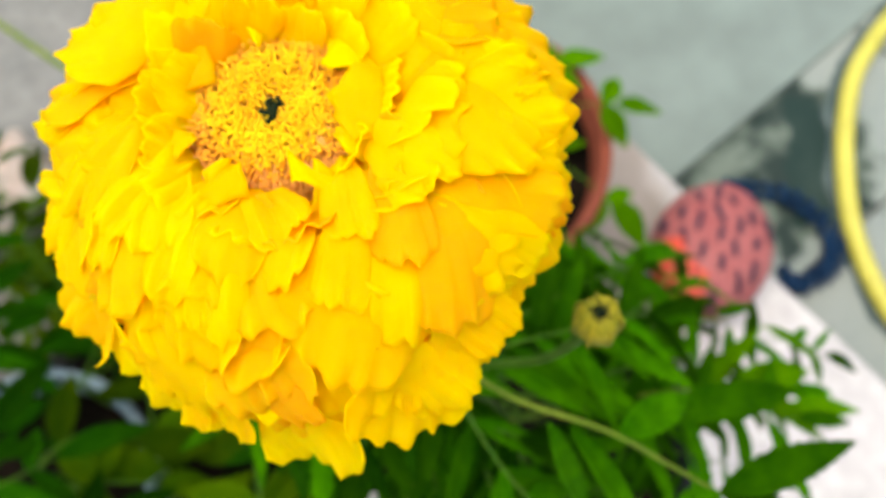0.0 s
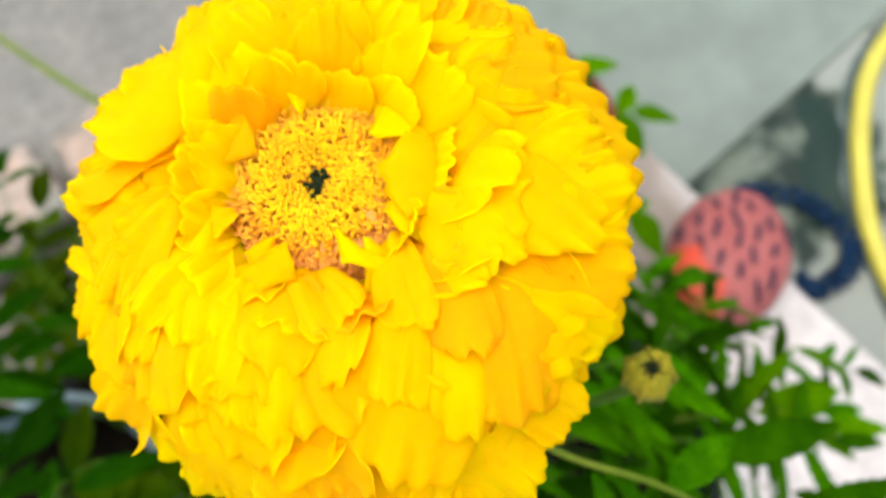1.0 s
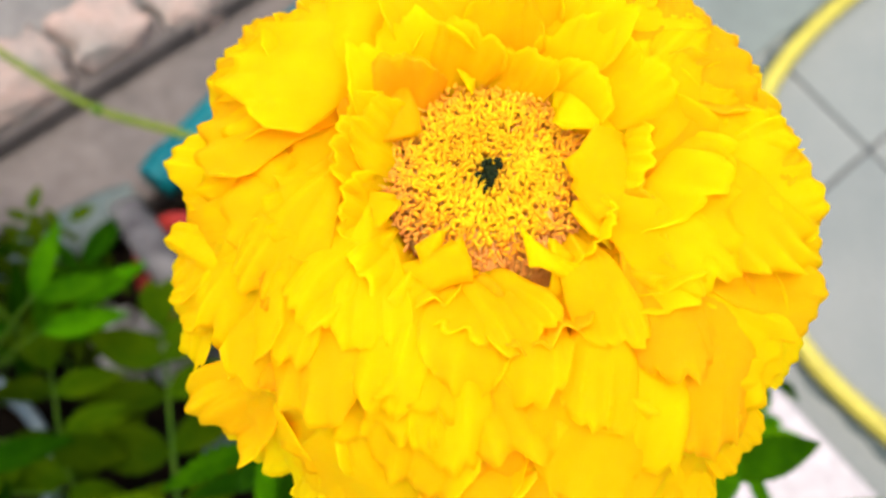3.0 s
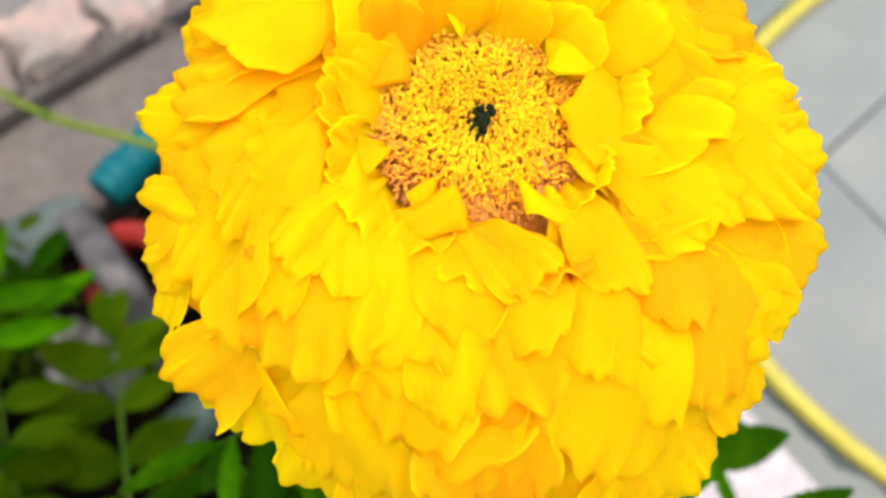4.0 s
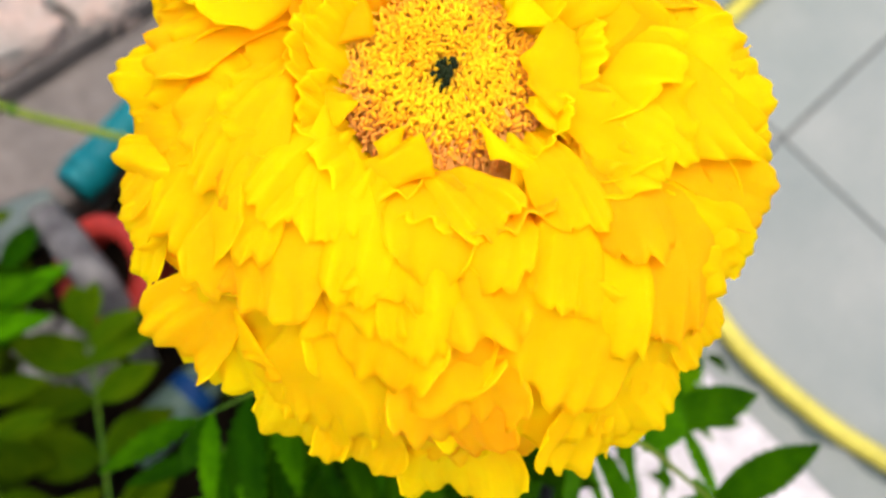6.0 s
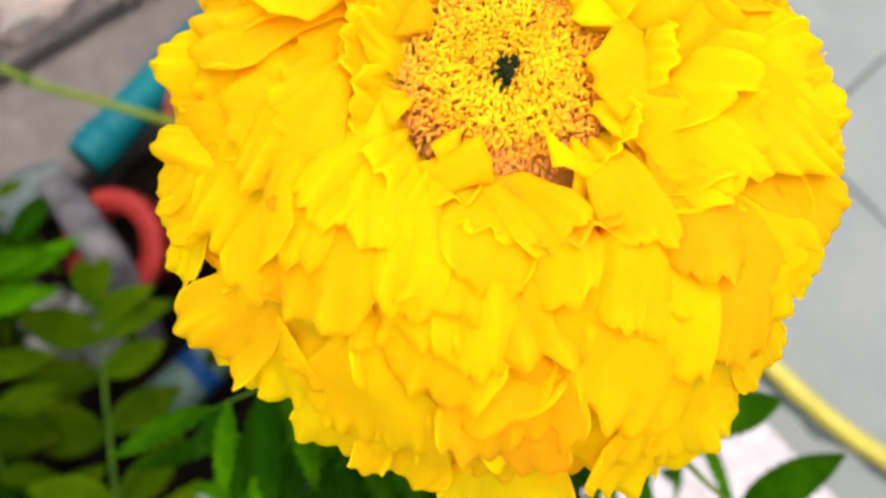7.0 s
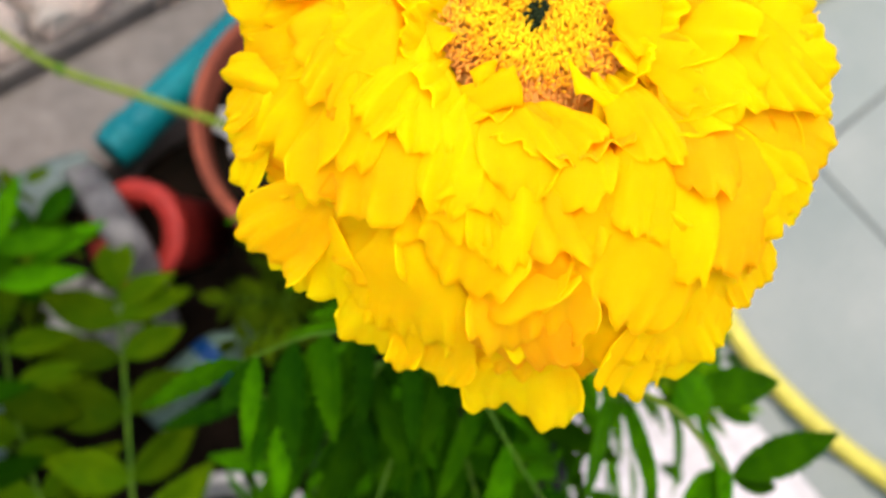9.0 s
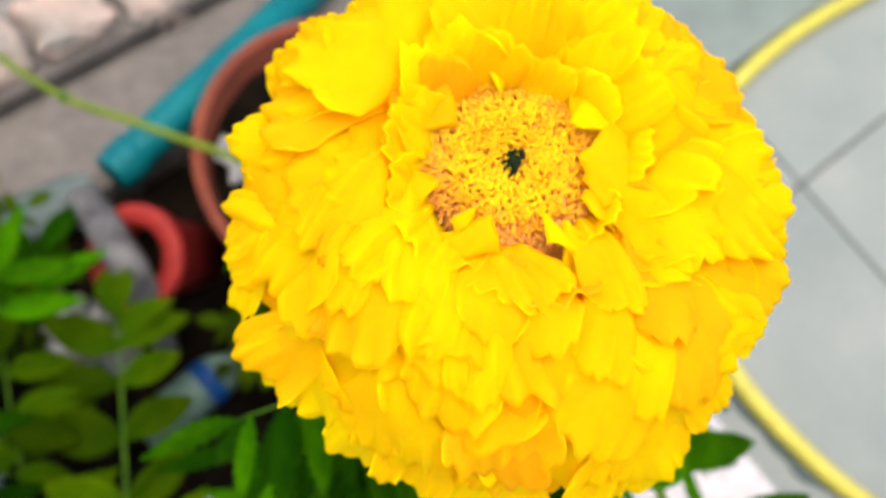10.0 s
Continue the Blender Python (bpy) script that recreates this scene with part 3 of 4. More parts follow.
def marigold():
    plant = tagged(new("marigold"), "tall green marigold in full bloom with one ruffled yellow flower", "flower")
    plant.location = (0.045, -0.02, 0.135)
    base = Vector(plant.location)
    turn = Vector((0, 0, 1)).rotation_difference(AXIS).to_matrix().to_4x4()
    head_m = Matrix.Translation(FLOWER - base) @ turn
    # the green cup under the flower carries all of the head
    cup_p = [(0.0032, -0.052), (0.006, -0.047), (0.009, -0.040), (0.0105, -0.032), (0.013, -0.025), (0.0135, -0.0235), (0.0115, -0.024), (0.004, -0.025), (0.0002, -0.025)]
    cup = part_mesh("flower_head", mesh_of("flower_head", *lathe(cup_p, 20, 0.05), M_STEM), plant, "ruffled bright yellow double flower head", head_m)
    core_p = [(0.0002, -0.026), (0.010, -0.024), (0.020, -0.018), (0.029, -0.010), (0.033, 0.000), (0.031, 0.009), (0.025, 0.0150), (0.0175, 0.0130), (0.0140, 0.0150), (0.0120, 0.0195), (0.009, 0.0215), (0.003, 0.0215), (0.0002, 0.017)]
    part_mesh("flower_disc", mesh_of("flower_disc", *lathe(core_p, 36), M_DISC), cup, "orange-brown flower disc")
    rows = [  # arc length of the tips, number, width, length
        (0.0085, 10, 0.0105, 0.012), (0.0125, 11, 0.0150, 0.014), (0.0175, 9, 0.0215, 0.019), (0.0235, 10, 0.0230, 0.021), (0.0305, 12, 0.0230, 0.021),
        (0.0375, 14, 0.0225, 0.021), (0.0440, 14, 0.0210, 0.020), (0.0500, 13, 0.0195, 0.019), (0.0560, 12, 0.0170, 0.016)]
    seed = 0
    for s, count, wide, length in rows:
        off = rnd(0, 6.28)
        for k in range(count):
            seed += 1
            phi = off + 2 * math.pi * (k + rnd(-0.35, 0.35)) / count
            near = math.cos(phi - radians(232)) > -0.1
            v, f = petal(phi, s + rnd(-1, 1) * min(0.006, 0.25 * s), wide * rnd(0.75, 1.25), radians(rnd(-28, 28)), rnd(0.0, 0.0030), seed * 1.37, length * rnd(0.9, 1.1), 0.0026 if near else 0.0003)
            if s < 0.010 and math.cos(phi - radians(236)) > 0.80 or s > 0.055 and near:
                continue
            part_mesh("petal", mesh_of("petal", v, f, M_PETAL), cup)
    for phi, s, wide, tilt, flare in INNER_PETALS + MIDDLE_PETALS + OUTER_PETALS + UNDER_PETALS:
        seed += 1
        v, f = petal(radians(phi), s * 0.001, wide * 0.001, radians(tilt), flare * 0.001, seed * 1.37, 0.019)
        part_mesh("petal", mesh_of("petal", v, f, M_PETAL), cup)
    for k, (phi, reach, wide, top) in enumerate(((318, 0.0095, 0.0125, 0.0255), (338, 0.0100, 0.0060, 0.0250), (20, 0.0115, 0.0060, 0.0240), (62, 0.0105, 0.0028, 0.0245), (95, 0.0120, 0.0070, 0.0235),
                                                 (128, 0.0105, 0.0080, 0.0245), (160, 0.0120, 0.0050, 0.0240), (192, 0.0105, 0.0060, 0.0250), (212, 0.0105, 0.0030, 0.0245), (224, 0.0135, 0.0050, 0.0235),
                                                 (251, 0.0115, 0.0022, 0.0240), (272, 0.0090, 0.0030, 0.0255), (294, 0.0110, 0.0052, 0.0245))):
        phi = radians(phi)
        grid = np.zeros((10, 9, 3))
        for i in range(10):
            v = i / 9
            r = 0.0195 + (reach - 0.0195) * v ** 1.1
            z = 0.0205 + (top - 0.0205) * math.sin(math.pi * (0.12 + 0.50 * v))
            for j in range(9):
                w = j / 4 - 1
                tip = 1 - 0.50 * abs(w) ** 2.2 * v + 0.14 * v * noise.noise(Vector((w * 2.5, k * 3.1, 0)))
                ang = phi + 0.5 * wide * w * (0.7 + 0.3 * v) / 0.014 + 0.35 * v * math.sin(k * 2.1)
                rr = 0.0195 + (r - 0.0195) * tip
                grid[i, j] = (rr * math.cos(ang), rr * math.sin(ang), z + 0.0007 * v * math.sin(2.2 * w + 2 * k) + 0.0006 * noise.noise(Vector((w * 2, v * 2, k))))
        part_mesh("petal", mesh_of("petal", *sheet(grid, 0.00022), M_PETAL), cup)
    # hundreds of tiny tube florets in a spiral round a dark heart
    verts, faces = [], []
    for k in range(3800):
        r = 0.0140 * math.sqrt((k + 23) / 3823)
        w = k * 2.39996 + rnd(-0.15, 0.15)
        if r < 0.0021 * (0.62 + 0.25 * math.sin(2 * w + 0.6) + 0.20 * math.sin(5 * w + 1)) or rnd(0, 1) < 0.50 * min(1, max(0, (r - 0.0065) / 0.005)) * max(0, 0.3 + math.cos(w - radians(240))):
            continue
        z = 0.0212 + 0.0012 * math.sin(min(1, r / 0.012) * math.pi) - 0.0030 * max(0, (r - 0.010) / 0.006) * max(0.0, 0.35 + 0.65 * math.cos(w - radians(240)))
        lean = Vector((math.cos(w), math.sin(w), 0)) * rnd(-0.0010, 0.0006) * (0.3 if r < 0.004 else 1) + Vector((rnd(-1, 1), rnd(-1, 1), 0)) * (0.0002 if r < 0.004 else 0.0006)
        p = Vector((r * math.cos(w), r * math.sin(w), z - 0.001))
        h = rnd(0.0015, 0.0026)
        q = [p, p + Vector((0, 0, h * 0.6)) + lean * 0.4, p + Vector((0, 0, h)) + lean * 1.4]
        tv, tf = tube(q, [0.00014, 0.00018, 0.00022 * rnd(0.7, 1.25)], 5)
        faces += [tuple(i + len(verts) for i in f) for f in tf]
        verts += tv
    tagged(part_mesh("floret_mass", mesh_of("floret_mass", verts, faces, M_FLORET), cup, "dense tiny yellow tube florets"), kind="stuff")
    verts, faces = [], []
    for k in range(110):
        w = rnd(0, 6.28)
        r = 0.0021 * math.sqrt(rnd(0, 1)) * (0.62 + 0.28 * math.sin(2 * w + 0.6) + 0.25 * math.sin(5 * w + 1))
        p = Vector((r * math.cos(w), r * math.sin(w), 0.0205))
        tv, tf = tube([p, p + Vector((0, 0, rnd(0.0015, 0.0034))) + 0.15 * Vector((p.x, p.y, 0))], [0.0005, 0.0003], 5)
        faces += [tuple(i + len(verts) for i in f) for f in tf]
        verts += tv
    part_mesh("flower_heart", mesh_of("flower_heart", verts, faces, M_HEART), cup, "dark green unopened florets")
    random.seed(11)
    # stems
    foot = Vector((0, 0, -0.02))
    neck = FLOWER - base + turn.to_3x3() @ Vector((0, 0, -0.050))
    trunk = smooth_line([foot, (0.004, 0.004, 0.12), (-0.010, 0.010, 0.26), (-0.030, 0.012, 0.38), neck], 10)
    part_mesh("stem", mesh_of("stem", *tube(trunk, [0.0042 - 0.0014 * i / 40 for i in range(41)], 10), M_STEM), plant, "upright ribbed green stem")
    narrow, broad = leaflet_set(M_LEAF, 0.040, 0.0086, 8), leaflet_set(M_LEAF, 0.041, 0.0078, 10, 10, 0.14)

    def at(z):
        return min(trunk, key=lambda p: abs(p.z + base.z - z))

    def leaf(z, points, pairs, size=1.0, **more):
        hanging = more.get("tilt", 0) > 0.35
        if hanging:
            more["tilt"] *= 0.45
        compound_leaf(plant, [at(z)] + [Vector(p) - base for p in points], narrow if hanging else broad, pairs + hanging, size, start=0.12 if hanging else 0.25, spread=36 if hanging else more.pop("spread", 60), **more)

    leaf(0.440, [(0.080, -0.060, 0.425), (0.130, -0.095, 0.385)], 5, 1.1)
    leaf(0.390, [(0.100, -0.045, 0.385), (0.160, -0.075, 0.335)], 6, 1.05)
    # two leaves held out towards the light, seen leaflet by leaflet
    held_leaf(plant, [at(0.560), Vector((0.014, -0.038, 0.572)) - base, Vector((0.028, -0.061, 0.566)) - base, Vector((0.038, -0.076, 0.547)) - base, Vector((0.048, -0.090, 0.526)) - base], base, M_LEAF,
              [((0.048, -0.090, 0.526), (0.093, -0.106, 0.507), 0.0125), ((0.049, -0.064, 0.533), (0.095, -0.086, 0.502), 0.0125), ((0.048, -0.090, 0.526), (0.034, -0.088, 0.520), 0.0130), ((0.048, -0.090, 0.526), (0.064, -0.104, 0.510), 0.0080),
               ((0.043, -0.080, 0.540), (0.045, -0.109, 0.500), 0.0080), ((0.024, -0.054, 0.555), (0.027, -0.091, 0.520), 0.0085), ((0.020, -0.050, 0.560), (0.020, -0.073, 0.500), 0.0075), ((0.030, -0.064, 0.560), (0.062, -0.066, 0.530), 0.0110)])
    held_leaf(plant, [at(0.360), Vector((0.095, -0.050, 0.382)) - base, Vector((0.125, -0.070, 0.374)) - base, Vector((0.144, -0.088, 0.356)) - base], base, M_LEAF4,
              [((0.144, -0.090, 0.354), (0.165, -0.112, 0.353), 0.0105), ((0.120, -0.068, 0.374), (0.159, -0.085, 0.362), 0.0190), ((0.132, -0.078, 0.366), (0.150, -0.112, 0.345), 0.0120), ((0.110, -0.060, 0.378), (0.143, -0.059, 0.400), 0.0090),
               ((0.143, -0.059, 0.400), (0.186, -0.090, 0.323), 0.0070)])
    leaf(0.500, [(0.055, -0.012, 0.495), (0.105, -0.015, 0.455)], 5, 1.0)
    leaf(0.430, [(0.085, -0.010, 0.420), (0.135, 0.000, 0.370)], 5, 1.0)
    leaf(0.480, [(-0.025, -0.035, 0.475), (-0.050, -0.065, 0.430)], 5, 1.0, tilt=0.5)
    leaf(0.510, [(0.010, -0.050, 0.505), (0.020, -0.090, 0.460)], 5, 1.0, tilt=0.4)
    leaf(0.400, [(0.030, -0.070, 0.380), (0.045, -0.120, 0.330)], 6, 1.1, tilt=0.2)
    leaf(0.340, [(-0.030, -0.040, 0.330), (-0.070, -0.070, 0.280)], 6, 1.1, tilt=0.3)
    leaf(0.330, [(0.110, 0.020, 0.300), (0.165, 0.025, 0.260)], 6, 1.1)
    leaf(0.300, [(0.060, 0.040, 0.290), (0.075, 0.080, 0.250)], 6, 1.0)
    leaf(0.290, [(0.000, -0.040, 0.280), (-0.030, -0.080, 0.240)], 6, 1.1)
    leaf(0.470, [(0.030, 0.050, 0.460), (0.050, 0.090, 0.420)], 5, 1.0)
    leaf(0.480, [(0.080, -0.030, 0.475), (0.125, -0.020, 0.425)], 5, 1.1)
    leaf(0.460, [(0.075, 0.010, 0.450), (0.115, 0.020, 0.400)], 5, 1.0)
    leaf(0.360, [(0.100, -0.010, 0.350), (0.150, -0.020, 0.310)], 6, 1.0)
    leaf(0.410, [(-0.025, 0.000, 0.400), (-0.050, 0.005, 0.350)], 5, 1.1, tilt=0.5)
    leaf(0.310, [(0.080, 0.040, 0.300), (0.110, 0.075, 0.270)], 6, 1.1)
    leaf(0.470, [(0.005, -0.050, 0.465), (0.000, -0.085, 0.430)], 6, 1.0, tilt=0.7)
    leaf(0.500, [(0.045, -0.020, 0.500), (0.085, -0.035, 0.480)], 6, 0.9)
    leaf(0.440, [(0.070, 0.000, 0.440), (0.120, -0.005, 0.400)], 6, 0.95)
    leaf(0.380, [(0.090, -0.070, 0.350), (0.125, -0.105, 0.310)], 5, 1.1)
    leaf(0.350, [(0.060, -0.060, 0.330), (0.080, -0.090, 0.300)], 5, 1.1)
    leaf(0.420, [(0.035, -0.050, 0.420), (0.055, -0.080, 0.400)], 5, 1.0)
    leaf(0.470, [(0.075, -0.040, 0.445), (0.105, -0.030, 0.425), (0.128, -0.022, 0.405)], 5, 0.85, spread=45)
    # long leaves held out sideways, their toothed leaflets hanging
    # mostly the dark copy: shade under the flower head put into their green
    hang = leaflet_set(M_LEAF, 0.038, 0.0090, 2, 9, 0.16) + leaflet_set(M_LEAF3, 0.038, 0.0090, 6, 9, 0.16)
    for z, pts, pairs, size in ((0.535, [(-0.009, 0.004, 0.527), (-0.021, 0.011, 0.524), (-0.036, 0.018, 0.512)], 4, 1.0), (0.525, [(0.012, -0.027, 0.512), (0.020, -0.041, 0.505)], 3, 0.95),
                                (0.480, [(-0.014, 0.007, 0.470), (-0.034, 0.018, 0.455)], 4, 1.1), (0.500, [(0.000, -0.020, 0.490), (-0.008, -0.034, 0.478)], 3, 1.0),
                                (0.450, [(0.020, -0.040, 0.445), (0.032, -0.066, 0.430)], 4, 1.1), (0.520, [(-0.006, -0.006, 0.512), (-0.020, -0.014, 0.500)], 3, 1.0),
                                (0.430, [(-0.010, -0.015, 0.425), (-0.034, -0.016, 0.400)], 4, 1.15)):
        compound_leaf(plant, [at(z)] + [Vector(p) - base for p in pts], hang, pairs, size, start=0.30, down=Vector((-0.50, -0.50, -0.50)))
    spray = leaflet_set(M_LEAF, 0.032, 0.0075, 5, 8)
    for z, pts in ((0.36, [(0.100, -0.040, 0.365), (0.160, -0.060, 0.345), (0.188, -0.085, 0.318)]), (0.33, [(0.11, -0.02, 0.33), (0.165, -0.035, 0.31)]), (0.37, [(0.105, -0.055, 0.37), (0.150, -0.085, 0.345)])):
        compound_leaf(plant, [at(z)] + [Vector(p) - base for p in pts], spray, 5, 1.0, start=0.4, spread=42)
    # a closed bud on its own short stalk
    b0 = at(0.50)
    bud_at = Vector((0.036, -0.045, 0.592)) - base
    stalk = smooth_line([b0, b0.lerp(bud_at, 0.5) + Vector((0.006, -0.006, -0.008)), bud_at], 8)
    bud = part_mesh("bud", mesh_of("bud", *tube(stalk, 0.0013, 7), M_STEM), plant, "closed yellow-green flower bud on a thin stalk")
    bud_p = [(0.0016, -0.003), (0.0038, 0.0), (0.0050, 0.004), (0.0052, 0.008), (0.0042, 0.0115), (0.0022, 0.0125), (0.0004, 0.0118)]
    part_mesh("bud_body", mesh_of("bud_body", *lathe(bud_p, 14, 0.06), M_BUD), bud, "", Matrix.Translation(bud_at))
    for k in range(7):
        w = 2 * math.pi * k / 7
        line = [bud_at + Vector((r * 1.05 * math.cos(w), r * 1.05 * math.sin(w), z)) for r, z in bud_p[1:-1]]
        part_mesh("sepal", mesh_of("sepal", *tube(line, [0.0005, 0.0006, 0.0005, 0.0004, 0.0003], 5), M_BUD), bud)
    star, sf = [], []
    for k in range(9):
        w = 2 * math.pi * k / 9
        p = bud_at + Vector((0, 0, 0.0118))
        tv, tf = tube([p, p + Vector((0.0016 * math.cos(w), 0.0016 * math.sin(w), 0.0010)), p + Vector((0.0024 * math.cos(w + 0.3), (0.0016 + 0.0014 * (k % 2)) * math.sin(w + 0.3), 0.0006))], [0.00045, 0.0003, 0.00015], 5)
        sf += [tuple(i + len(star) for i in f) for f in tf]
        star += tv
    part_mesh("bud_tip", mesh_of("bud_tip", star, sf, M_HEART), bud, "dark dried bud tip")
    return plant


marigold()


# ---- pots and what grows in them ----
def pot(name, label, material, x, y, z0, z1, r0, r1, lip, soil=True, wall=0.004):
    h = z1 - z0
    thing = tagged(new(name), label, "flower pot")
    thing.location = (x, y, z0)
    body = [(0.0005, 0.0), (r0, 0.0), (r1 - lip * 0.3, h - lip * 1.6), (r1 - lip * 0.3, h - lip * 1.5), (r1 + lip * 0.25, h - lip * 1.45), (r1 + lip * 0.3, h - 0.002), (r1 + lip * 0.1, h), (r1 - wall, h), (r1 - wall - 0.001, h - 0.004), (r0 - wall, 0.006), (0.0005, 0.006)]
    part_mesh("pot_body", mesh_of("pot_body", *lathe(body, 48), material), thing)
    if soil:
        top = h - 0.022
        rs = (r0 + (r1 - r0) * top / h) - wall - 0.001
        bm = bmesh.new()
        bmesh.ops.create_circle(bm, cap_ends=True, segments=40, radius=rs)
        bmesh.ops.subdivide_edges(bm, edges=bm.edges[:], cuts=1)
        bmesh.ops.poke(bm, faces=bm.faces[:])
        bmesh.ops.subdivide_edges(bm, edges=[e for e in bm.edges if not e.is_boundary], cuts=5, use_grid_fill=True)
        for v in bm.verts:
            v.co.z = top + 0.005 * noise.noise(v.co * 60 + Vector((x * 50, y, 0)))
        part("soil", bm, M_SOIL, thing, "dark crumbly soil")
    return thing


pot("flower_pot", "black plastic nursery pot filled with dark soil", M_BLACKPOT, 0.083, -0.022, TOP, 0.186, 0.056, 0.080, 0.010)
pot("flower_pot", "terracotta flower pot with a thick worn rim", M_TERRA, 0.163, 0.172, TOP, 0.200, 0.072, 0.103, 0.007, wall=0.005)
pot("flower_pot", "off-white plastic pot with dark soil", M_WHITEPOT, -0.073, -0.018, TOP, 0.170, 0.048, 0.070, 0.008)
pot("flower_pot", "pale blue plastic pot holding a leafy seedling", M_PALEPOT, -0.180, 0.170, TOP, 0.190, 0.052, 0.073, 0.006)
RED_POT = pot("flower_pot", "small red plastic pot with a thick rolled rim, tipped over", M_RED, 0.062, 0.206, TOP + 0.014, 0.164, 0.024, 0.033, 0.010, wall=0.010)
RED_POT.rotation_euler = (0, radians(-34), 0)


def soil_and_shade():
    bm = bmesh.new()
    bmesh.ops.create_grid(bm, x_segments=60, y_segments=40, size=0.5)
    for v in bm.verts:
        # reaches past the spill; its near-black there stands for shade between pots
        x, y = -0.11 + v.co.x * 0.62, 0.142 + v.co.y * 0.28
        edge = max(0.0, 1 - max(abs(v.co.x), abs(v.co.y)) * 2)
        v.co = Vector((x, y, 0))
        v.co.z = TOP - 0.002 + 0.016 * min(1, edge * 11) + 0.006 * noise.noise(v.co * 40) + 0.004 * noise.noise(v.co * 120)
    return tagged(part("soil_and_shade", bm, M_SOIL), "dark spilled soil and litter, partly painted shade between the pots", "soil", kind="stuff")


soil_and_shade()


def leafy_plant(name, label, x, y, z, leaves, leaflets, stem_top, pairs=4, size=1.0, **more):
    plant = tagged(new(name), label, "plant")
    plant.location = (x, y, z)
    base = Vector(plant.location)
    top = Vector(stem_top) - base
    trunk = smooth_line([(0, 0, -0.012), top * 0.5 + Vector((0.004, 0.003, 0)), top], 8)
    part_mesh("stem", mesh_of("stem", *tube(trunk, [0.0028 - 0.0010 * i / 16 for i in range(17)], 8), M_STEM), plant)
    for pts in leaves:
        first = Vector(pts[0]) - base
        start = min(trunk, key=lambda p: (p - first).length + 0.3 * abs(p.z - first.z))
        compound_leaf(plant, [start] + [Vector(p) - base for p in pts], leaflets, pairs, size, **more)
    return plant


OVATE = leaflet_set(M_LEAF2, 0.036, 0.017, 6, 8, 0.04)
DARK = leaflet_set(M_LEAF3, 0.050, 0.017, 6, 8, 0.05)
leafy_plant("seedling", "young green plant with oval paired leaflets", -0.10, 0.01, 0.175,
            [[(-0.088, 0.040, 0.225), (-0.055, 0.098, 0.225), (-0.034, 0.138, 0.207), (-0.022, 0.162, 0.195)], [(-0.12, 0.06, 0.22), (-0.105, 0.12, 0.23), (-0.085, 0.175, 0.21)],
             [(-0.15, 0.03, 0.24), (-0.185, 0.07, 0.23)], [(-0.08, -0.03, 0.22), (-0.07, -0.07, 0.20)]], OVATE, (-0.098, 0.02, 0.21), 6, 1.5, start=0.2, spread=66, thick=0.0014)
leafy_plant("seedling", "dark green leafy plant with long drooping leaflets", -0.20, 0.17, 0.18,
            [[(-0.15, 0.19, 0.34), (-0.115, 0.21, 0.33)], [(-0.17, 0.205, 0.30), (-0.130, 0.222, 0.27)], [(-0.17, 0.12, 0.36), (-0.125, 0.11, 0.35)], [(-0.16, 0.24, 0.32), (-0.105, 0.29, 0.27)],
             [(-0.22, 0.26, 0.30), (-0.19, 0.32, 0.24)]], DARK, (-0.195, 0.175, 0.31), 3, 0.95, tilt=0.2)
leafy_plant("seedling", "dark green leafy plant with long narrow leaflets", -0.22, 0.14, 0.18,
            [[(-0.18, 0.09, 0.31), (-0.135, 0.085, 0.30)], 
             [(-0.19, 0.20, 0.28), (-0.150, 0.235, 0.26)], [(-0.18, 0.115, 0.36), (-0.140, 0.135, 0.36)]], DARK, (-0.215, 0.14, 0.29), 4, 1.0, tilt=0.3)
leafy_plant("seedling", "dark green leafy plant crowding the small red pot", -0.085, 0.200, 0.078,
            [[(-0.060, 0.215, 0.19), (-0.035, 0.230, 0.18)], [(-0.090, 0.235, 0.20), (-0.080, 0.270, 0.19)], [(-0.110, 0.20, 0.20), (-0.145, 0.21, 0.19)],
             [(-0.095, 0.27, 0.21), (-0.088, 0.33, 0.225), (-0.078, 0.365, 0.215)], [(-0.105, 0.25, 0.20), (-0.112, 0.31, 0.21), (-0.115, 0.345, 0.20)]],
            DARK, (-0.082, 0.205, 0.17), 2, 0.9)
FINE = leaflet_set(M_HERB, 0.022, 0.009, 6, 6, 0.06)
leafy_plant("seedling", "young olive green plant with broad arching leaflets", -0.165, 0.150, 0.168,
            [[(-0.150, 0.150, 0.262), (-0.125, 0.145, 0.268), (-0.105, 0.128, 0.255)], [(-0.155, 0.135, 0.255), (-0.130, 0.118, 0.255), (-0.112, 0.105, 0.240)]], OVATE, (-0.160, 0.150, 0.245), 1, 1.15, start=0.5, thick=0.0012)
leafy_plant("seedling", "green young plant with long broad leaflets", -0.130, 0.185, 0.072,
            [[(-0.079, 0.183, 0.250), (-0.053, 0.183, 0.250)], [(-0.070, 0.192, 0.270), (-0.052, 0.193, 0.260)]], leaflet_set(M_LEAF, 0.046, 0.017, 5, 8, 0.05), (-0.118, 0.190, 0.225), 1, 1.0, start=0.6, spread=30)
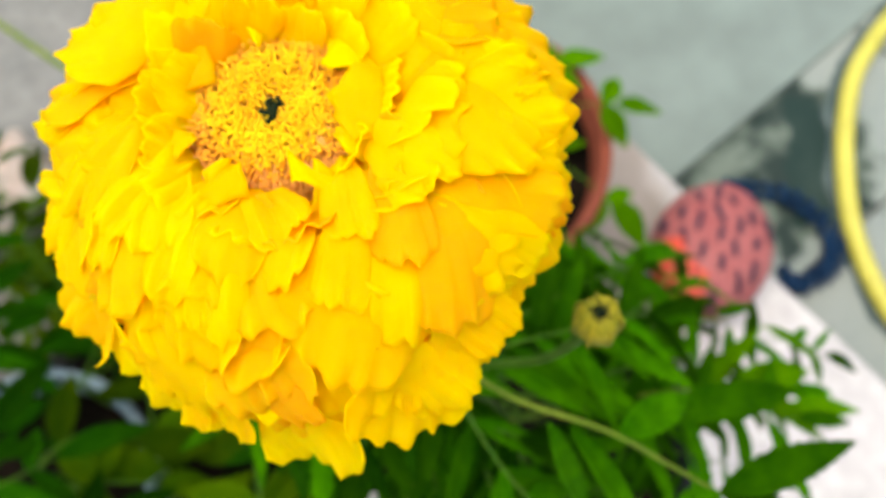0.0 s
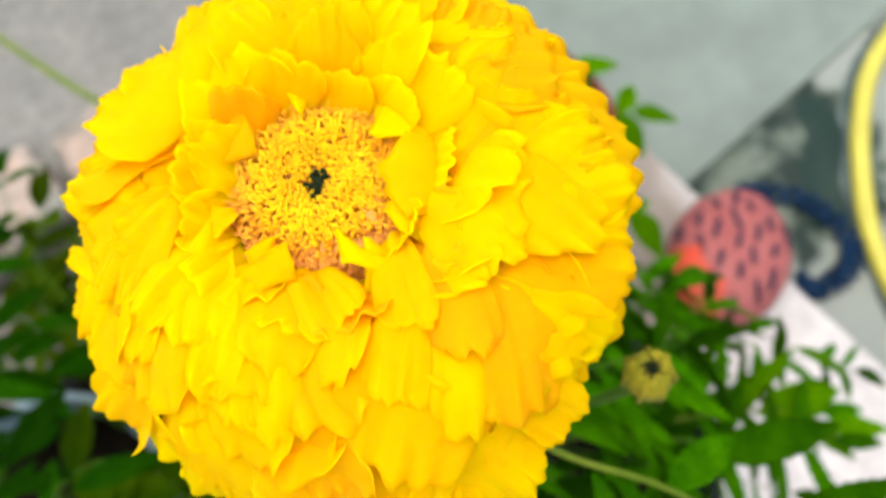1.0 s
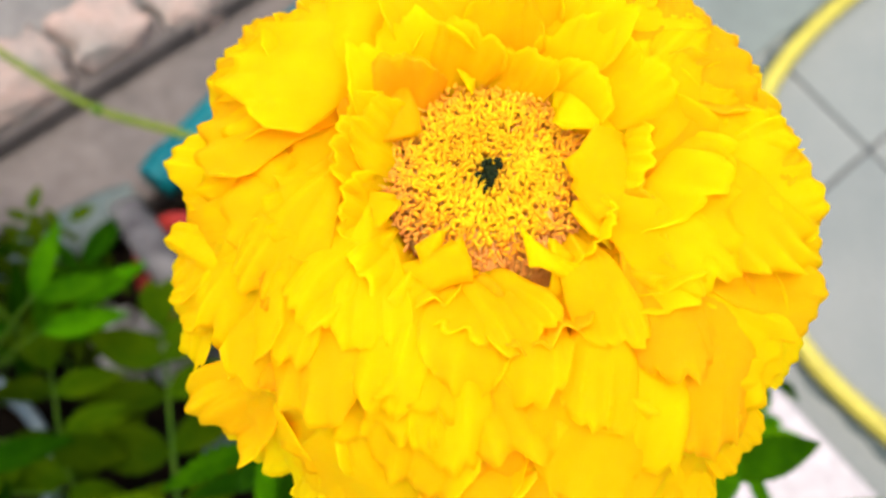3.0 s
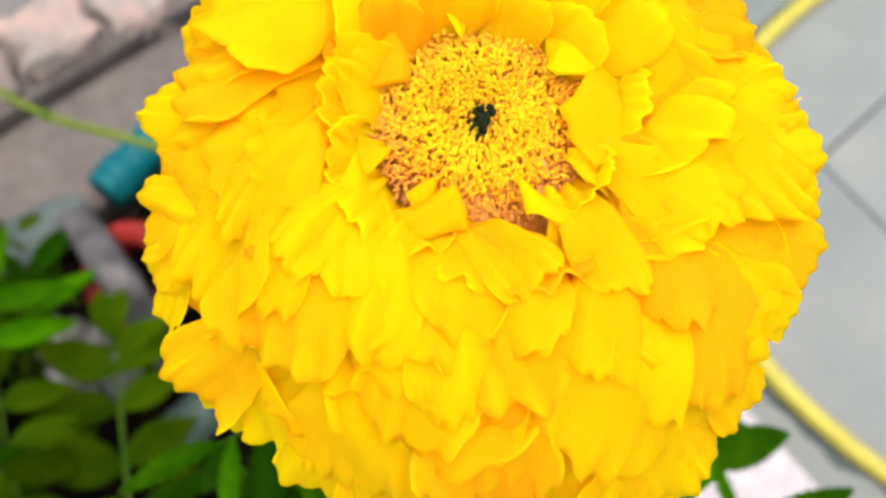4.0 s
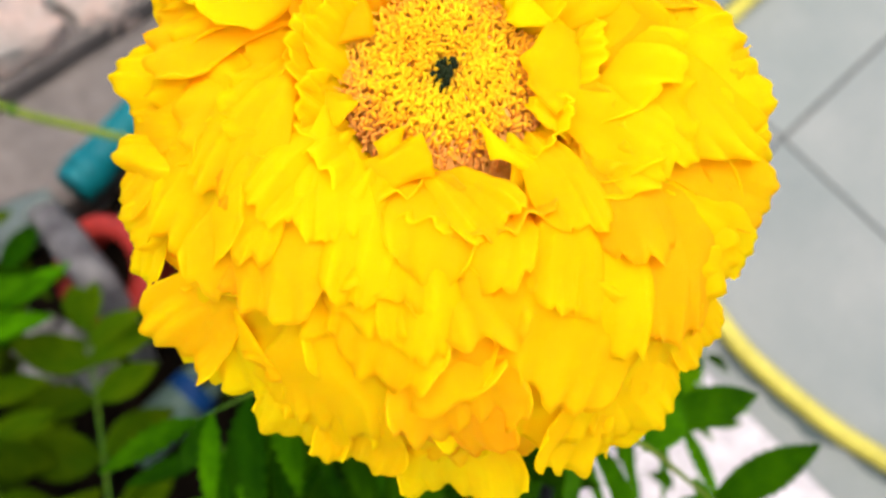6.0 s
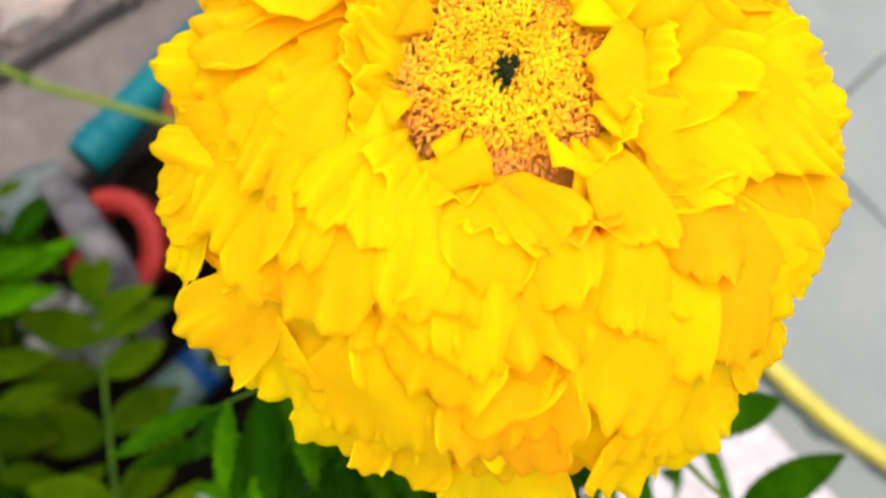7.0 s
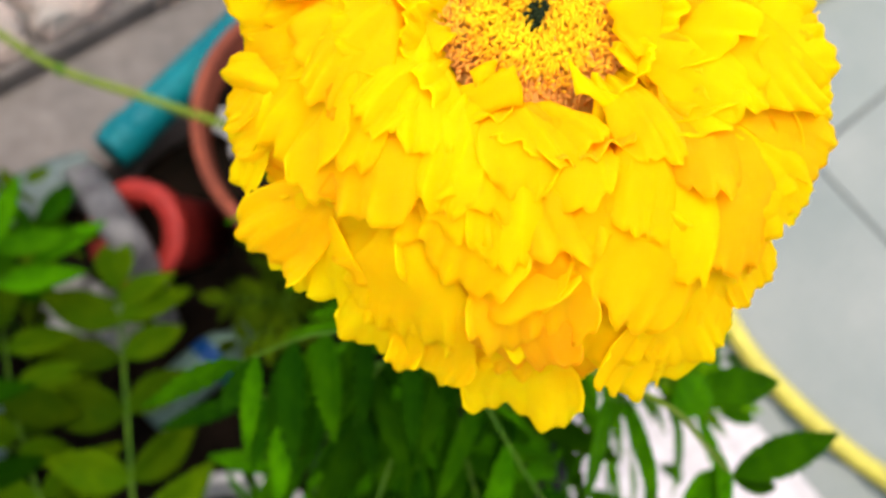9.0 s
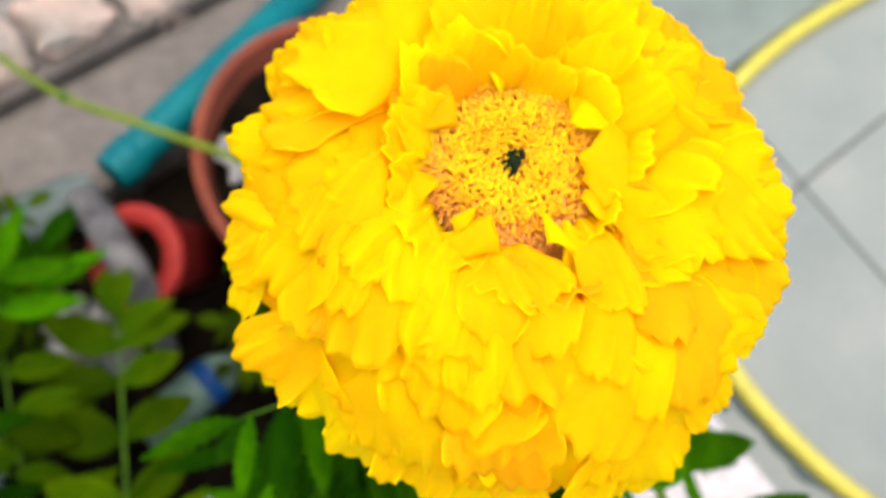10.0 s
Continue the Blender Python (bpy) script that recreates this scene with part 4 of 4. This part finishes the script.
leafy_plant("herb", "low bushy dark green herb rooted in the soil", -0.075, 0.245, 0.078,
            [[(-0.06, 0.275, 0.15), (-0.04, 0.295, 0.15)], [(-0.05, 0.235, 0.16), (-0.02, 0.225, 0.15)], [(-0.10, 0.285, 0.15), (-0.11, 0.32, 0.15)], [(-0.06, 0.255, 0.18), (-0.025, 0.262, 0.175)],
             [(-0.10, 0.22, 0.15), (-0.14, 0.20, 0.14)], [(-0.075, 0.29, 0.17), (-0.07, 0.325, 0.165)], [(-0.11, 0.25, 0.17), (-0.15, 0.26, 0.16)], [(-0.06, 0.21, 0.14), (-0.05, 0.18, 0.13)]], FINE, (-0.075, 0.25, 0.14), 5, 1.0, start=0.1)
leafy_plant("herb", "small olive green weed growing between the pots", 0.070, 0.112, 0.062,
            [[(0.055, 0.125, 0.13), (0.040, 0.140, 0.125)], [(0.082, 0.130, 0.14), (0.078, 0.152, 0.13)], [(0.050, 0.105, 0.13), (0.028, 0.112, 0.12)], [(0.062, 0.095, 0.14), (0.050, 0.078, 0.13)], [(0.090, 0.112, 0.14), (0.105, 0.118, 0.13)]],
            FINE, (0.068, 0.115, 0.125), 5, 1.1, start=0.1)
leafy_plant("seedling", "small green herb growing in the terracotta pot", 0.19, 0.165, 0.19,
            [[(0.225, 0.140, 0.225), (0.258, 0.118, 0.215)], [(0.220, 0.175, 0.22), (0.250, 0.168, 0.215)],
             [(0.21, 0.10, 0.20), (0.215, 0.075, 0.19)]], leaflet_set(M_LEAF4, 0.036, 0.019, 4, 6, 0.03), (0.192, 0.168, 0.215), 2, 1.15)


leafy_plant("herb", "straggling olive green herb beside the cement step", -0.115, 0.262, 0.075,
            [[(-0.10, 0.30, 0.18), (-0.075, 0.345, 0.19)], [(-0.11, 0.31, 0.19), (-0.10, 0.36, 0.20)], [(-0.09, 0.28, 0.19), (-0.060, 0.305, 0.20)], [(-0.13, 0.30, 0.18), (-0.145, 0.35, 0.18)],
             [(-0.09, 0.26, 0.17), (-0.055, 0.275, 0.16)], [(-0.10, 0.29, 0.21), (-0.070, 0.325, 0.22)], [(-0.14, 0.27, 0.17), (-0.18, 0.29, 0.16)], [(-0.105, 0.245, 0.16), (-0.085, 0.220, 0.15)]], FINE, (-0.112, 0.275, 0.17), 6, 1.1, start=0.1)


def long_stalk():
    plant = tagged(new("long_stalk"), "long thin green flower stalk leaning across the pots", "plant stem")
    plant.location = (0.12, 0.19, 0.185)
    line = smooth_line([(0.0, 0.0, -0.006), (-0.018, 0.003, 0.02), (-0.037, 0.017, 0.040), (-0.070, 0.060, 0.046), (-0.095, 0.097, 0.045), (-0.112, 0.140, 0.046), (-0.130, 0.20, 0.05), (-0.152, 0.29, 0.05)], 8)
    part_mesh("stem", mesh_of("stem", *tube(line, [0.0030 - 0.0010 * i / 56 for i in range(57)], 8), M_STALK), plant)
    node = line[32]
    part_mesh("node", mesh_of("node", *tube([node - (line[34] - line[31]).normalized() * 0.004, node, node + (line[34] - line[31]).normalized() * 0.004], [0.0022, 0.0040, 0.0022], 8), M_STEM), plant)
    return plant


long_stalk()


# ---- loose things ----
def teal_pipe():
    thing = tagged(new("pipe"), "teal painted pipe lying on the grey cement step", "pipe")
    thing.location = (0.040, 0.2835, 0.1060)
    d = Vector((0.205, 0.052, 0.0)).normalized()
    rings = [(0.004, 0.012), (0.0, 0.012), (0.0, 0.0148), (0.002, 0.0155), (0.27, 0.0155)]
    part_mesh("pipe_body", mesh_of("pipe_body", *tube([d * a for a, _ in rings], [r for _, r in rings], 20), M_TEAL), thing)
    part_mesh("collar", mesh_of("collar", *tube([d * a for a in (0.008, 0.009, 0.024, 0.025)], [0.0156, 0.0170, 0.0170, 0.0156], 20), M_TEAL), thing)
    return thing


teal_pipe()


def garden_hose():
    line = smooth_line([(1.05, 0.02, 0.0085), (0.90, 0.07, 0.0085), (0.79, 0.085, 0.0085), (0.70, 0.092, 0.0085), (0.613, 0.088, 0.0085), (0.545, 0.073, 0.0085), (0.500, 0.047, 0.0085), (0.462, 0.015, 0.0085),
                        (0.423, -0.028, 0.0085), (0.395, -0.080, 0.0085), (0.384, -0.130, 0.0085), (0.386, -0.190, 0.0085), (0.399, -0.262, 0.0085), (0.44, -0.37, 0.0085), (0.54, -0.47, 0.0085), (0.70, -0.52, 0.0085)], 10)
    v, f = tube(line, 0.0083, 18)
    hose = tagged(part_mesh("garden_hose", mesh_of("garden_hose", v, f, M_HOSE)), "yellow plastic garden hose curving over the tiled floor", "garden hose")
    # dark sheet beside the hose: its contact shade painted in along with algae
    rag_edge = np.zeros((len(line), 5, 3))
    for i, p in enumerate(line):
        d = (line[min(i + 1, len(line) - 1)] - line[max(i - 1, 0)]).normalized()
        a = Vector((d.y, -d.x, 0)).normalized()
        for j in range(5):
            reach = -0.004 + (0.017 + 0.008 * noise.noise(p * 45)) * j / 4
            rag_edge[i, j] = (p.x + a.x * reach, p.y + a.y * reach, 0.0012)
    tagged(part_mesh("dirt_shade_line", mesh_of("dirt_shade_line", *sheet(rag_edge, 0.0006), M_ALGAE_SHADE)), "dark line of damp algae and painted shade along the hose on the tiles", "dirt", kind="structure")
    return hose


garden_hose()


def pouch():
    thing = tagged(new("pouch"), "soft pink fabric pouch printed with dark blue dashes", "pouch")
    thing.location = (0.285, 0.023, TOP)
    ax, ay, az = 0.055, 0.045, 0.028
    turn = Matrix.Rotation(radians(28), 4, "Z")

    def skin(u, w, grow=1.0):
        """A point on the pouch: u round it, w up from the middle."""
        r = abs(math.cos(w)) ** 0.8
        x, y = ax * r * math.cos(u), ay * r * math.sin(u)
        z = az + az * math.sin(w) * (1 - 0.25 * (x / ax))
        p = Vector((x, y, z)) * 1.0
        p += 0.0022 * noise.noise_vector(p * 40)
        return turn @ Vector((p.x * grow, p.y * grow, az + (p.z - az) * grow))

    verts, faces, nu, nw = [], [], 44, 20
    for j in range(nw + 1):
        for i in range(nu):
            verts.append(skin(2 * math.pi * i / nu, -math.pi / 2 + math.pi * j / nw))
    for j in range(nw):
        for i in range(nu):
            k = (i + 1) % nu
            faces.append((j * nu + i, j * nu + k, (j + 1) * nu + k, (j + 1) * nu + i))
    low = min(v.z for v in verts)
    part_mesh("pouch_body", mesh_of("pouch_body", verts, faces, M_PINK), thing, "", Matrix.Translation((0, 0, -low)))
    back = turn.to_3x3().inverted()
    along, beside = back @ Vector((0.72, 0.69, 0)), back @ Vector((0.69, -0.72, 0))
    for col in range(-4, 5):
        for row in range(-3, 4):
            mid = beside * (0.0132 * col + rnd(-0.002, 0.002)) + along * (0.0215 * (row + 0.5 * (col % 2)) + rnd(-0.003, 0.003))
            lean, long = rnd(-0.35, 0.25), rnd(0.011, 0.019)
            grid = np.zeros((6, 3, 3))
            for i in range(6):
                for j in range(3):
                    q = mid + (along + lean * beside) * long * (i / 5 - 0.5) + beside * 0.0021 * (j - 1) * (0.5 if i in (0, 5) else 1.0)
                    r = math.hypot(q.x / ax, q.y / ay)
                    grid[i, j] = skin(math.atan2(q.y / ay, q.x / ax), math.acos(min(1.0, r) ** 1.25), 1.02)
            if math.hypot(mid.x / ax, mid.y / ay) < 0.88:
                part_mesh("dash", mesh_of("dash", *sheet(grid, 0.0006), M_NAVY), thing, "", Matrix.Translation((0, 0, -low)))
    grid = np.zeros((5, 7, 3))
    for i in range(5):
        for j in range(7):
            grid[i, j] = skin(2.55 + 0.22 * (j - 3), 0.05 + 0.26 * i, 1.03)
    part_mesh("flap", mesh_of("flap", *sheet(grid, 0.001), M_ORANGE), thing, "bright orange-red flap", Matrix.Translation((0, 0, -low)))
    return thing


pouch()


def blue_cord():
    line = smooth_line([(0.316, 0.046, 0.066), (0.345, 0.058, 0.045), (0.383, 0.053, 0.0075), (0.406, 0.018, 0.0075), (0.402, -0.026, 0.0075), (0.378, -0.040, 0.0075), (0.348, -0.034, 0.012), (0.332, -0.020, 0.040)], 26)
    thing = tagged(new("cord"), "thick dark blue braided cord looped on the tiles", "cord")
    n = len(line)
    for s in range(2):
        pts = []
        for i, p in enumerate(line):
            d = (line[min(i + 1, n - 1)] - line[max(i - 1, 0)]).normalized()
            a = d.cross(Vector((0, 0, 1))).normalized()
            w = i * 0.42 + math.pi * s
            pts.append(p + a * 0.0072 * math.cos(w) + a.cross(d) * 0.0038 * math.sin(2 * w) + 0.0016 * noise.noise_vector(p * 90))
        part_mesh("strand", mesh_of("strand", *tube(pts, [0.0027 + 0.0007 * math.sin(0.9 * i) for i in range(n)], 8), M_BLUE), thing)
    return thing


blue_cord()


def strip_sheet(name, label, points, half, seed, skin=None):
    line = smooth_line(points, 5)
    n = len(line)
    grid = np.zeros((n, 7, 3))
    for i in range(n):
        d = (line[min(i + 1, n - 1)] - line[max(i - 1, 0)]).normalized()
        a = d.cross(Vector((0, 0, 1))).normalized()
        for j in range(7):
            u = (j - 3) / 3
            grid[i, j] = line[i] + a * u * half * (0.55 + 0.45 * math.sin(math.pi * (i + 2) / (n + 2))) + Vector((0, 0, -0.005 * u * u + 0.003 * noise.noise(Vector((i * 0.4, j * 0.5, seed)))))
    return tagged(part_mesh(name, mesh_of(name, *sheet(grid, 0.0008), skin or M_STRIP)), label, "plastic strip")


strip_sheet("thin_strip", "dull grey plastic strip bent over the small red pot", [(0.012, 0.292, 0.097), (0.010, 0.262, 0.155), (0.006, 0.222, 0.172), (0.004, 0.188, 0.168), (0.002, 0.166, 0.130), (0.001, 0.152, 0.085)], 0.0118, 0.0)
# added sheet: the step edge's shade is put into its grey-green colour
strip_sheet("thin_strip", "grey-green sheet added for the shaded edge of the step", [(0.024, 0.283, 0.108), (0.008, 0.286, 0.104), (-0.020, 0.292, 0.099), (-0.055, 0.300, 0.098), (-0.085, 0.306, 0.097)], 0.019, 4.0, M_EDGE_SHADE)


def rag(x, y, z, size, seed, name="rag", label="crumpled white rag with dark hollows painted in, among the pots"):
    bm = bmesh.new()
    bmesh.ops.create_icosphere(bm, subdivisions=5, radius=size)
    for v in bm.verts:
        q = v.co / size
        v.co *= 1 + 0.75 * noise.noise(q * 1.6 + Vector((seed, 0, 0))) + 0.75 * noise.noise(q * 3.4 + Vector((0, seed, 0))) + 0.15 * noise.noise(q * 11 + Vector((0, seed, 0)))
        v.co.z *= 0.75
    ob = tagged(part(name, bm, M_RAG), label, "rag", "rags between the pots")
    ob.location = (x, y, z)
    return ob


for k in range(7):
    w, r = rnd(0, 6.28), 0.026 * math.sqrt(rnd(0, 1))
    rag(-0.034 + 0.8 * r * math.cos(w), 0.188 + 1.2 * r * math.sin(w), 0.083, rnd(0.006, 0.011), 3.7 * k)
for k, (x, y) in enumerate(((-0.044, 0.204), (-0.052, 0.192), (-0.046, 0.180), (-0.036, 0.188), (-0.054, 0.176))):
    rag(x, y, 0.128, rnd(0.008, 0.012), 4.3 * k + 30)
rag(0.104, 0.211, 0.186, 0.013, 91.0, "paper_scrap", "crumpled white paper scrap lying in the terracotta pot")


def bottle():
    thing = tagged(new("bottle"), "pale green plastic bottle with a blue label lying on soil", "bottle")
    thing.location = (-0.046, 0.112, 0.094)
    m = aim((0, 0, 0), (0.99, 0.10, 0.03), (0, 0, 1)) @ Matrix.Rotation(radians(-90), 4, "X")
    prof = [(0.0005, 0.0), (0.013, 0.0), (0.0165, 0.004), (0.0165, 0.062), (0.014, 0.070), (0.007, 0.080), (0.0065, 0.086), (0.0005, 0.086)]
    part_mesh("bottle_body", mesh_of("bottle_body", *lathe(prof, 28), M_BOTTLE), thing, "", m)
    part_mesh("label_band", mesh_of("label_band", *lathe([(0.0166, 0.050), (0.0170, 0.0505), (0.0170, 0.0615), (0.0166, 0.062)], 28), M_LABEL), thing, "bright blue label", m)
    part_mesh("cap", mesh_of("cap", *lathe([(0.0068, 0.079), (0.0085, 0.080), (0.0085, 0.090), (0.0070, 0.092), (0.0005, 0.092)], 20), M_BOTTLE), thing, "", m)
    return thing


bottle()


# ---- floor tiles, one by one ----
def floor_tiles():
    pitch, gap = 0.30, 0.0038
    shapes = {}
    for i in range(-1, 7):
        for j in range(-8, 1):
            x0, x1 = 0.580 + pitch * i + gap / 2, 0.580 + pitch * (i + 1) - gap / 2
            y0, y1 = -0.030 + pitch * j + gap / 2, -0.030 + pitch * (j + 1) - gap / 2
            x0, y1 = max(x0, EDGE_X + 0.003), min(y1, SLAB_Y - 0.0004)
            key = (round(x1 - x0, 4), round(y1 - y0, 4))
            if key not in shapes:
                bm = box(0, key[0], 0, key[1], -0.006, 0.0, 0.0012)
                me = bpy.data.meshes.new("floor_tile")
                bm.to_mesh(me)
                bm.free()
                me.materials.append(M_TILE)
                shapes[key] = me
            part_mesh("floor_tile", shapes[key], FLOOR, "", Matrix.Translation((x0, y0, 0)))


floor_tiles()
